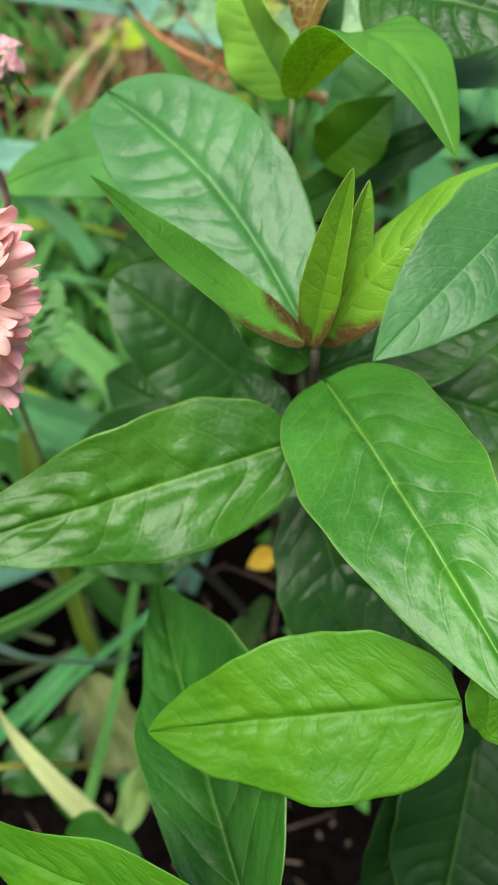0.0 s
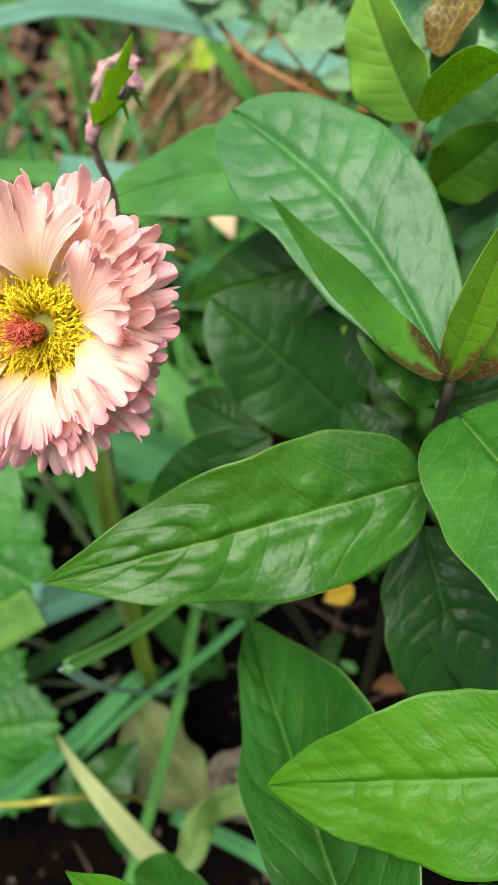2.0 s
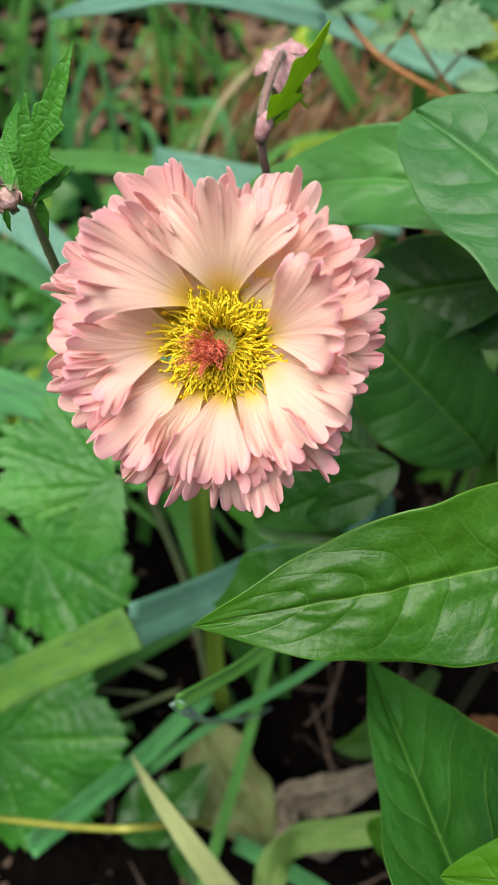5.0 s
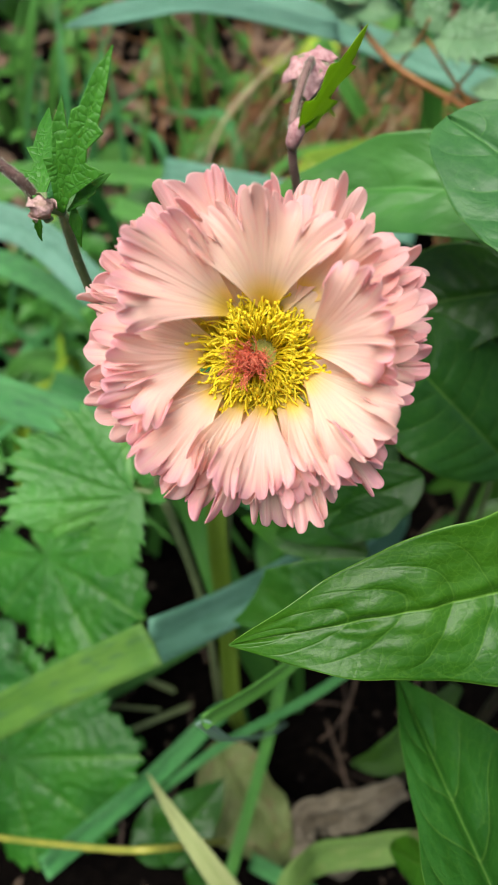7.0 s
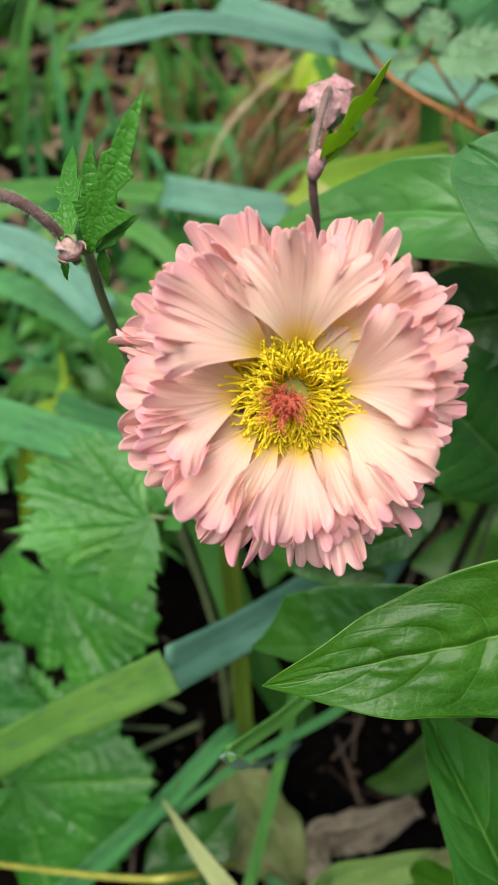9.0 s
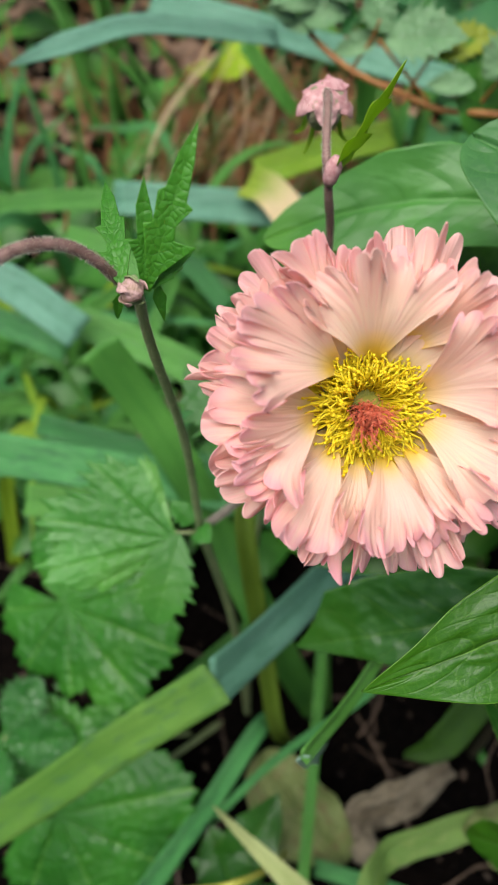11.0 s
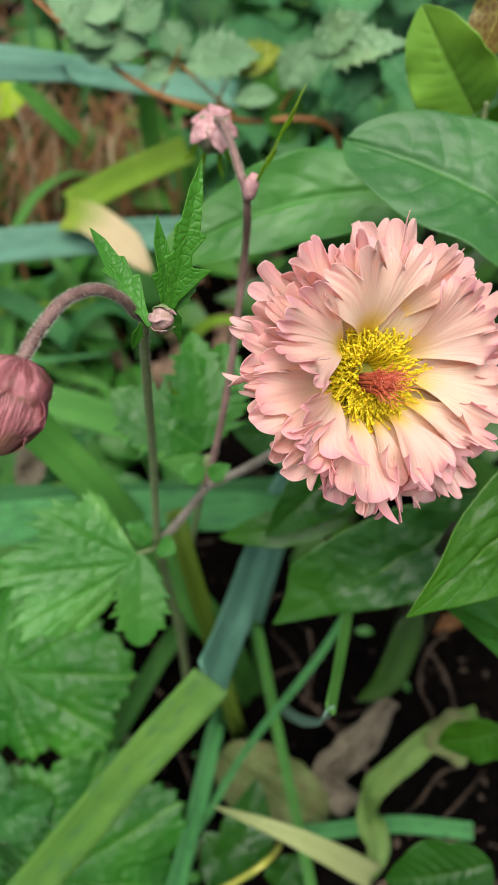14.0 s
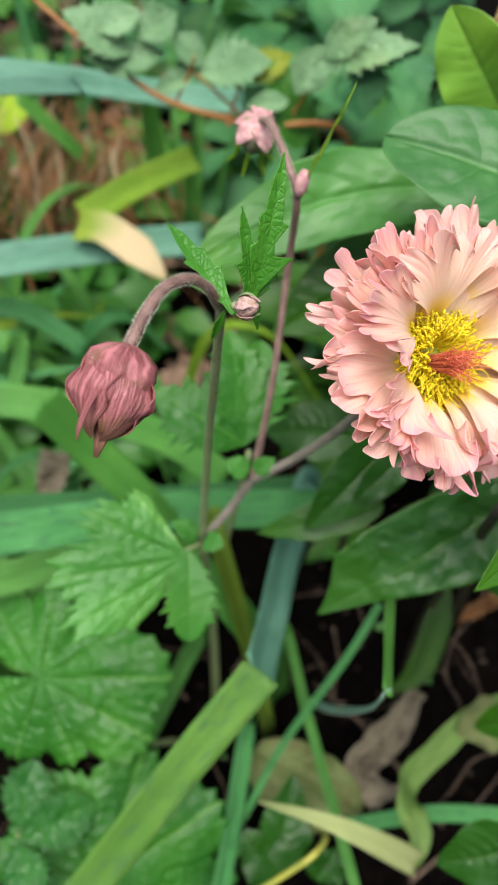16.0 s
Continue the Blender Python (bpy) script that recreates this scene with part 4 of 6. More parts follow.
leaf(shoot, (0.0548, 0.2885, 0.2196), (0.0694, 0.2898, 0.2354), 0.016, LEAF_LIGHT, arch=0.08, fold=0.3, roll=20, quilt=0.0004)
leaf(shoot, (0.0858, 0.3023, 0.2454), (0.0542, 0.3033, 0.2150), 0.026, LEAF_BLUE, arch=0.05)
leaf(shoot, (0.0826, 0.2882, 0.2287), (0.0396, 0.2939, 0.1960), 0.011, LEAF_DARK, arch=0.03, fold=0.3, p=0.3, q=0.3)
leaf(shoot, (0.0942, 0.2788, 0.2494), (0.0753, 0.2932, 0.2446), 0.02, LEAF_BLUE, arch=0.05)

side = thing("broadleaf_plant", (0.05, 0.30, 0.0), "low shoot with large soft green pointed leaves", "plant", "broad-leaved plants")
part("stem", tube_mesh([(0.05, 0.30, -0.01), (0.05, 0.30, 0.1), (0.0441, 0.2772, 0.2206)], 0.002, 0.0015, STEM_DARK), side)
leaf(side, (0.0442, 0.2727, 0.2253), (-0.0229, 0.2920, 0.2095), 0.0205, LEAF_MINT, "large smooth blue-green leaf arching sideways", arch=0.05, fold=0.18, p=0.55, q=0.62, bend=-0.075, wave=0.10, quilt=0.0009, lumpy=0.8)
leaf(side, (0.0477, 0.3656, 0.1894), (0.0424, 0.3796, 0.2143), 0.0160, LEAF_FRESH, "upright green leaf seen between the stems", arch=0.03, fold=0.12, p=0.45, q=0.5)
leaf(side, (0.0407, 0.2831, 0.2041), (-0.0027, 0.2880, 0.1835), 0.024, LEAF_MID, arch=0.05, fold=0.15)
leaf(side, (0.0594, 0.2744, 0.2063), (0.0157, 0.2947, 0.1784), 0.02, LEAF_DARK, arch=0.05)

lower = thing("broadleaf_plant", (0.045, 0.235, -0.012), "low leafy shoot with a slug-damaged glossy leaf", "plant", "broad-leaved plants")
part("stem", tube_mesh([(0.045, 0.235, -0.02), (0.042, 0.238, 0.07), (0.0174, 0.2141, 0.1843)], 0.0018, 0.0012, STEM_DARK), lower)
TORN_LOW = [(0, 0.01), (0.2, 0.06), (0.36, 0.12), (0.48, 0.165), (0.60, 0.13), (0.76, 0.07), (0.90, 0.03), (1, 0.003)]
TORN_HIGH = [(0, 0.01), (0.15, 0.04), (0.34, 0.11), (0.45, 0.155), (0.56, 0.17), (0.72, 0.172), (0.84, 0.155), (0.90, 0.08), (0.95, 0.035), (1, 0.003)]
torn = part("leaf", cut_mesh((0.0507, 0.2217, 0.1792), (-0.0177, 0.2255, 0.1428), TORN_LOW, TORN_HIGH, LEAF_FOLDED, fold=0.12, arch=0.05, sweep=0.0, nv=36, quilt=0.0011), lower, "glossy green leaf with a small tear near its tip")
part("tear", strap_mesh([(-0.0086, 0.2326, 0.1561), (-0.0079, 0.2302, 0.1556), (-0.0058, 0.2301, 0.1568), (-0.0019, 0.2298, 0.1590)], 0.0009, STRAP_CREAM, fold=0.3, taper=0.4, wave=0.3), torn, "pale dry edge of a tear")
part("tear", strap_mesh([(-0.0079, 0.2302, 0.1556), (-0.0088, 0.2295, 0.1545)], 0.0008, STRAP_CREAM, fold=0.3, taper=0.4), torn, "pale dry edge of a tear")
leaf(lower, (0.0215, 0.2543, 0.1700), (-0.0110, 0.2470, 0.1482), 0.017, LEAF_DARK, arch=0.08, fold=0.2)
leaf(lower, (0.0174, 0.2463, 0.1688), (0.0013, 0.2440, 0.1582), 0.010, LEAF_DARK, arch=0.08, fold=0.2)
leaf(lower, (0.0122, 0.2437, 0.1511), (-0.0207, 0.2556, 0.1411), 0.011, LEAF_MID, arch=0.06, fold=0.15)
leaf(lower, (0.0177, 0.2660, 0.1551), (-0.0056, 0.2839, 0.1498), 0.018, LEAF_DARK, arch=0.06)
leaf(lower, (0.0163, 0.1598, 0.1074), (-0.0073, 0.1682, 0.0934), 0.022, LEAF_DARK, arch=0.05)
leaf(lower, (0.0424, 0.1877, 0.1009), (0.0287, 0.1953, 0.0839), 0.016, LEAF_MID, arch=0.05)

# ---- the flowering plant ----
JOINT = Vector((-0.0424, 0.2325, 0.2458))
N0, NODE, KNOB = Vector((-0.0397, 0.2502, 0.1568)), Vector((-0.0262, 0.2503, 0.1745)), Vector((-0.0425, 0.2275, 0.2508))
FLOWER = Vector((-0.0130, 0.2125, 0.2415))
FACE = Vector((0.03, -0.70, 0.70)).normalized()
BOWL = FLOWER - FACE * 0.0076  # the flower is cupped: its disc lies well below the rim
geum = thing("flowering_perennial", (-0.03, 0.262, -0.012), "perennial with one ruffled peach flower, buds and lobed leaves", "plant")


def stalk(name, pts, r0, r1, mat, label, hairs=0, seed=0):
    ob = part(name, tube_mesh(pts, r0, r1, mat), geum, label)
    if hairs:
        tagged(part("hairs", hair_mesh(pts, r0, r1, hairs * 4, 0.00042, seed), ob), kind="stuff")
    return ob


stalk("stem", [(-0.03, 0.262, -0.02), (-0.033, 0.258, 0.08), tuple(N0)], 0.0014, 0.0012, STEM_GREEN, "green hairy main stem")
stalk("stem", [tuple(N0), (-0.0401, 0.2443, 0.1984), (-0.0421, 0.2352, 0.2325), tuple(JOINT)], 0.00085, 0.00068, STEM_GREEN, "slender green hairy stem", 700, 1)
HOOK = [tuple(JOINT), (-0.0442, 0.2301, 0.2491), (-0.0461, 0.2288, 0.2531), (-0.0494, 0.2275, 0.2565), (-0.0538, 0.2250, 0.2580), (-0.0579, 0.2213, 0.2576), (-0.0609, 0.2186, 0.2559)]
stalk("stem", HOOK, 0.00068, 0.0008, STEM_WINE, "purplish hairy stem hooked over at the top", 700, 2)
stalk("stem", [tuple(N0), tuple((N0 + NODE) / 2 + Vector((0, 0.0, -0.001))), tuple(NODE)], 0.0011, 0.0010, STEM_PURPLE, "purplish hairy stem", 200, 3)
stalk("stem", [tuple(NODE), (-0.0171, 0.2446, 0.1856), (-0.0116, 0.2370, 0.2017), tuple(FLOWER - FACE * 0.012 + Vector((0.002, 0.004, -0.006))), tuple(FLOWER - FACE * 0.004)], 0.0010, 0.0010, STEM_PURPLE, "purplish flower stem", 400, 4)
BACK = [tuple(NODE), (-0.0190, 0.2568, 0.1969), (-0.0124, 0.2652, 0.2234), (-0.0135, 0.2622, 0.2406), (-0.0139, 0.2655, 0.2458), (-0.0133, 0.2715, 0.2482), (-0.0127, 0.2775, 0.2488), (-0.0125, 0.2815, 0.2472)]
stalk("stem", BACK, 0.00082, 0.00062, STEM_WINE, "purplish hairy stem to a fading bud", 700, 5)

# nodding bud
bud = part("bud", bulb_mesh([(0, 0.0008), (0.0005, 0.0026), (0.0017, 0.0042), (0.0036, 0.0046), (0.0054, 0.0040), (0.0075, 0.0026), (0.0096, 0.0015), (0.012, 0.0009), (0.0145, 0.0003)],
           (-0.0607, 0.2188, 0.2561), Vector((-0.0677, 0.2126, 0.2471)) - Vector((-0.0607, 0.2188, 0.2561)), CALYX, 20, 0.06, 5), geum, "nodding closed red-brown bud")
top = Vector((-0.0607, 0.2188, 0.2561))
low = Vector((-0.0676, 0.2133, 0.2478))
ax = (low - top).normalized()
o1 = ax.orthogonal().normalized()
for k in range(5):
    d = Matrix.Rotation(2 * math.pi * k / 5 + 0.4, 3, ax) @ o1
    part("sepal", leaf_mesh(tuple(top + d * 0.0016 + ax * 0.0002), tuple(top + d * 0.0008 + ax * 0.0125), 0.0072, CALYX, hint=d, arch=0.31, fold=-0.30, quilt=0.0002, nu=16, nv=8, wave=0.1), bud)
tagged(part("hairs", hair_mesh([tuple(top + ax * 0.0026), tuple(top + ax * 0.005), tuple(top + ax * 0.008)], 0.0046, 0.0030, 420, 0.0007, 18), bud), kind="stuff")
part("bract", strap_mesh([tuple(top + ax * 0.006 + o1 * 0.005), tuple(top + ax * 0.010 + o1 * 0.0062), tuple(top + ax * 0.0125 + o1 * 0.0056)], 0.0006, CALYX), bud)

# fading bud at the back
fade_at, fx = Vector((-0.0125, 0.2812, 0.2478)), Vector((0.0, 0.32, -0.95)).normalized()
fade = part("bud", bulb_mesh([(0, 0.0008), (0.0007, 0.0026), (0.0020, 0.0036), (0.0038, 0.0038), (0.0056, 0.0032), (0.0074, 0.0022), (0.0086, 0.0008)], fade_at, fx, BUD_DOWNY, 20, 0.12, 5), geum, "nodding downy bud, pale green with a pink calyx")
fo = fx.orthogonal().normalized()
for k in range(5):
    d = Matrix.Rotation(2 * math.pi * k / 5 + 0.5, 3, fx) @ fo
    part("sepal", leaf_mesh(tuple(fade_at + d * 0.0004 - fx * 0.0002), tuple(fade_at + fx * (0.0040 + 0.001 * (k % 2)) + d * (0.0054 + 0.0012 * (k == 2))), 0.0046, BUD_PINK, hint=d - fx * 0.4, arch=0.16, fold=-0.25, quilt=0.0007, nu=20, nv=12, wave=0.1, lumpy=0.8), fade, "crumpled pink sepal")
for k in range(6):
    d = Matrix.Rotation(2 * math.pi * k / 6, 3, fx) @ fo
    part("bractlet", strap_mesh([tuple(fade_at + fx * 0.0066 + d * 0.0030), tuple(fade_at + fx * 0.0094 + d * 0.0036), tuple(fade_at + fx * 0.0112 + d * 0.0052)], 0.0007, BRACT_LIME), fade, "thin green bractlet")
part("hairs", hair_mesh([tuple(fade_at + fx * 0.0008), tuple(fade_at + fx * 0.004), tuple(fade_at + fx * 0.0085)], 0.0037, 0.0024, 160, 0.0009, 8), fade)
small = part("bud", bulb_mesh([(0, 0.0006), (0.0010, 0.0012), (0.0034, 0.0014), (0.0050, 0.0006)], Vector((-0.0138, 0.2612, 0.2420)), Vector((0.25, 0.1, 0.96)), BUD_PINK), geum, "tiny pink side bud")
part("bract", leaf_mesh((-0.0124, 0.2614, 0.2452), (-0.0038, 0.2615, 0.2616), 0.0064, BRACT_LIME, hint=(0.66, -0.63, -0.36), teeth=3, tooth=0.8, nu=60, nv=12, fold=0.12, quilt=0.0002, p=0.45, q=1.0, arch=0.0), geum, "toothed yellow-green bract")
part("bract", leaf_mesh((-0.0128, 0.2614, 0.2446), (-0.0086, 0.2650, 0.2478), 0.0026, BRACT_LIME, hint=(0.66, -0.63, -0.36), nu=20, nv=8, quilt=0.0002), geum, "small pointed yellow-green bract")

# knob and bract at the hooked stem
stalk("stem", [tuple(JOINT), tuple(KNOB + Vector((0, -0.0004, -0.0006)))], 0.0006, 0.0006, STEM_GREEN, "short stalk of the side bud")
knob = part("bud", bulb_mesh([(0, 0.0006), (0.0005, 0.0013), (0.0014, 0.0016), (0.0024, 0.0011), (0.0031, 0.0005)], KNOB + Vector((-0.0002, -0.0012, 0)), Vector((0.6, -0.7, 0.25)), DOWNY, 14, 0.12, 5), geum, "tiny closed pink side bud")
for k in range(5):
    d = Matrix.Rotation(2 * math.pi * k / 5, 3, Vector((0.6, -0.7, 0.25)).normalized()) @ Vector((0.6, -0.7, 0.25)).orthogonal().normalized()
    b0 = KNOB + Vector((-0.0002, -0.0012, 0)) + d * 0.0011
    part("sepal", leaf_mesh(tuple(b0), tuple(b0 + Vector((0.0019, -0.0022, 0.0008)) + d * 0.0003), 0.0012, STEM_GREEN if k % 2 else DOWNY, hint=d, arch=0.2, quilt=0.0001, nu=8, nv=4), knob)
TEETH_A = [(0, 0.02), (0.10, 0.03), (0.30, 0.20), (0.33, 0.07), (0.42, 0.05), (0.54, 0.115), (0.57, 0.07), (0.80, 0.045), (1, 0.002)]
TEETH_B = [(0, 0.02), (0.14, 0.05), (0.36, 0.13), (0.40, 0.08), (0.58, 0.10), (0.62, 0.065), (0.82, 0.05), (1, 0.002)]
part("bract", cut_mesh((-0.0402, 0.2272, 0.2494), (-0.0327, 0.2338, 0.2679), TEETH_B, TEETH_A, BRACT_LEAF, hint=(0.1, -0.72, 0.66)), geum, "cut and toothed leafy green bract")
part("bract", cut_mesh((-0.0406, 0.2274, 0.2495), (-0.0394, 0.2325, 0.2622), [(0, 0.02), (0.25, 0.07), (0.42, 0.14), (0.46, 0.06), (0.75, 0.07), (1, 0.002)], [(0, 0.02), (0.4, 0.09), (0.7, 0.07), (1, 0.002)], BRACT_LEAF, hint=(0.15, -0.72, 0.66)), geum, "narrow toothed green bract")
part("bract", cut_mesh((-0.0396, 0.2279, 0.2492), (-0.0338, 0.2300, 0.2540), TEETH_B, TEETH_B, BRACT_LEAF, hint=(0.0, -0.75, 0.66)), geum, "small toothed green bract")
part("bract", cut_mesh((-0.0391, 0.2289, 0.2496), (-0.0386, 0.2277, 0.2439), [(0, 0.03), (0.3, 0.16), (1, 0.01)], [(0, 0.03), (0.3, 0.16), (1, 0.01)], BRACT_LEAF, nu=30, nv=8), geum, "small pointed green bract")
part("bract", cut_mesh((-0.0431, 0.2267, 0.2490), (-0.0462, 0.2438, 0.2546), TEETH_A, TEETH_B, BRACT_LEAF, fold=0.3), geum, "toothed leafy green bract")
part("bract", cut_mesh((-0.0438, 0.2283, 0.2487), (-0.0452, 0.2300, 0.2425), TEETH_B, TEETH_B, BRACT_LEAF, fold=0.3), geum, "small drooping green bract")

# stem leaves
part("leaf", lobed_mesh((-0.0452, 0.2467, 0.1583), (-0.0781, 0.2515, 0.1615), CAMWARD, GEUM_STEM, [(0, 1.0, 21), (22, 0.95, 19), (-33, 0.80, 21), (39, 0.70, 10), (-56, 0.62, 16)], spread=66, teeth=19, tooth=0.13, quilt=0.0007, cup=0.05, floor=0.12, droop=0.05, rays=260, seed=5), geum, "lobed toothed bright green leaf")
part("leaf", cut_mesh((-0.0445, 0.2478, 0.1590), (-0.0511, 0.2305, 0.1454), toothed(0.30, 5, 0.6, 0.6), toothed(0.30, 5, 0.6, 0.6), GEUM_STEM, fold=0.16, arch=0.05, droop=0.08, nu=120, nv=22, quilt=0.0003), geum, "toothed bright green leaflet")
part("leaf_stalk", tube_mesh([(-0.0400, 0.2498, 0.1568), (-0.0420, 0.2484, 0.1582), (-0.0455, 0.2480, 0.1590)], 0.0006, 0.0004, STEM_GREEN), geum)
part("leaf", leaf_mesh((-0.0413, 0.2489, 0.1613), (-0.0463, 0.2529, 0.1652), 0.006, GEUM_STEM, teeth=4, tooth=0.3, nu=40, nv=8, roll=20), geum, "small stipule at the stem joint")
part("leaf", leaf_mesh((-0.0399, 0.2477, 0.1609), (-0.0369, 0.2429, 0.1624), 0.006, GEUM_STEM, teeth=4, tooth=0.3, nu=40, nv=8), geum, "small stipule at the stem joint")
part("leaf", leaf_mesh((-0.0271, 0.2504, 0.1777), (-0.0316, 0.2537, 0.1811), 0.006, GEUM_STEM, teeth=4, tooth=0.3, nu=40, nv=8), geum, "small stipule at the stem joint")
part("leaf", leaf_mesh((-0.0258, 0.2501, 0.1780), (-0.0208, 0.2490, 0.1818), 0.005, GEUM_STEM, teeth=4, tooth=0.3, nu=40, nv=8), geum, "small stipule at the stem joint")
# basal leaves
part("leaf", palmate_mesh((-0.0232, 0.2600, 0.1760), [((-0.0412, 0.2752, 0.1881), 0.36, 0.34, 5), ((-0.0105, 0.2790, 0.1910), 0.30, 0.36, 5), ((-0.0180, 0.2825, 0.1940), 0.27, 0.27, 5)], GEUM_LEAF, fold=0.14, arch=0.05, sweep=0.5, nu=130, nv=22, quilt=0.0006), geum, "puckered lobed green leaf behind the stems")
part("leaf", lobed_mesh((-0.0898, 0.2690, 0.0821), (-0.0538, 0.2472, 0.0864), CAMWARD, GEUM_LEAF, [(2, 1.0, 36), (-27, 0.97, 32), (33, 0.82, 24), (-66, 0.72, 26), (88, 0.68, 26), (-108, 0.70, 32), (132, 0.72, 34), (-152, 0.72, 34)], spread=174, teeth=44, tooth=0.065, quilt=0.0011, cup=0.06, floor=0.36, seed=2), geum, "large rounded lobed basal leaf")
part("leaf", lobed_mesh((-0.0945, 0.2137, 0.0390), (-0.0498, 0.2161, 0.0499), CAMWARD, GEUM_LEAF, [(0, 1.0, 36), (-38, 0.93, 34), (40, 0.95, 34), (-80, 0.85, 34), (84, 0.85, 34), (-124, 0.75, 34), (126, 0.75, 34)], spread=165, teeth=42, tooth=0.065, quilt=0.0011, cup=0.06, floor=0.45, seed=3), geum, "large rounded lobed basal leaf")
part("leaf", cut_mesh((-0.1113, 0.2320, 0.0558), (-0.0869, 0.2330, 0.0573), toothed(0.40, 6, 0.6, 0.6), toothed(0.40, 6, 0.6, 0.6), GEUM_DARK, fold=0.16, quilt=0.0008), geum, "small toothed basal leaflet")
part("leaf", cut_mesh((-0.1112, 0.2353, 0.0568), (-0.1002, 0.2512, 0.0645), toothed(0.40, 6, 0.6, 0.6), toothed(0.40, 6, 0.6, 0.6), GEUM_DARK, fold=0.16, quilt=0.0008), geum, "small toothed basal leaflet")
part("leaf", cut_mesh((-0.1141, 0.2315, 0.0560), (-0.1102, 0.2129, 0.0557), toothed(0.40, 6, 0.6, 0.6), toothed(0.40, 6, 0.6, 0.6), GEUM_DARK, fold=0.16, quilt=0.0008), geum, "small toothed basal leaflet")
part("leaf_stalk", tube_mesh([(-0.0900, 0.2707, 0.0813), (-0.0943, 0.2612, 0.0379), (-0.045, 0.262, -0.012)], 0.0009, 0.0012, STEM_GREEN), geum)
part("leaf_stalk", tube_mesh([(-0.0946, 0.2142, 0.0371), (-0.0790, 0.2249, 0.0155), (-0.04, 0.26, -0.012)], 0.0009, 0.0012, STEM_GREEN), geum)
part("leaf_stalk", tube_mesh([(-0.1119, 0.2344, 0.0545), (-0.1044, 0.2371, 0.0303), (-0.05, 0.255, -0.012)], 0.0006, 0.0008, STEM_GREEN), geum)
part("leaf_stalk", tube_mesh([(-0.0226, 0.2591, 0.1741), (-0.028, 0.27, 0.08), (-0.03, 0.265, -0.012)], 0.0008, 0.0011, STEM_GREEN), geum)


# the open flower
flower = part("flower", bulb_mesh([(-0.0045, 0.0012), (-0.003, 0.003), (-0.001, 0.0052), (0.0004, 0.0056), (0.0008, 0.0030), (0.0010, 0.0006)], BOWL, FACE, RECEPTACLE, 18), geum, "open ruffled peach flower with a yellow centre")
FX = Vector((1, 0, 0))
FX = (FX - FACE * FX.dot(FACE)).normalized()
FY = FACE.cross(FX)


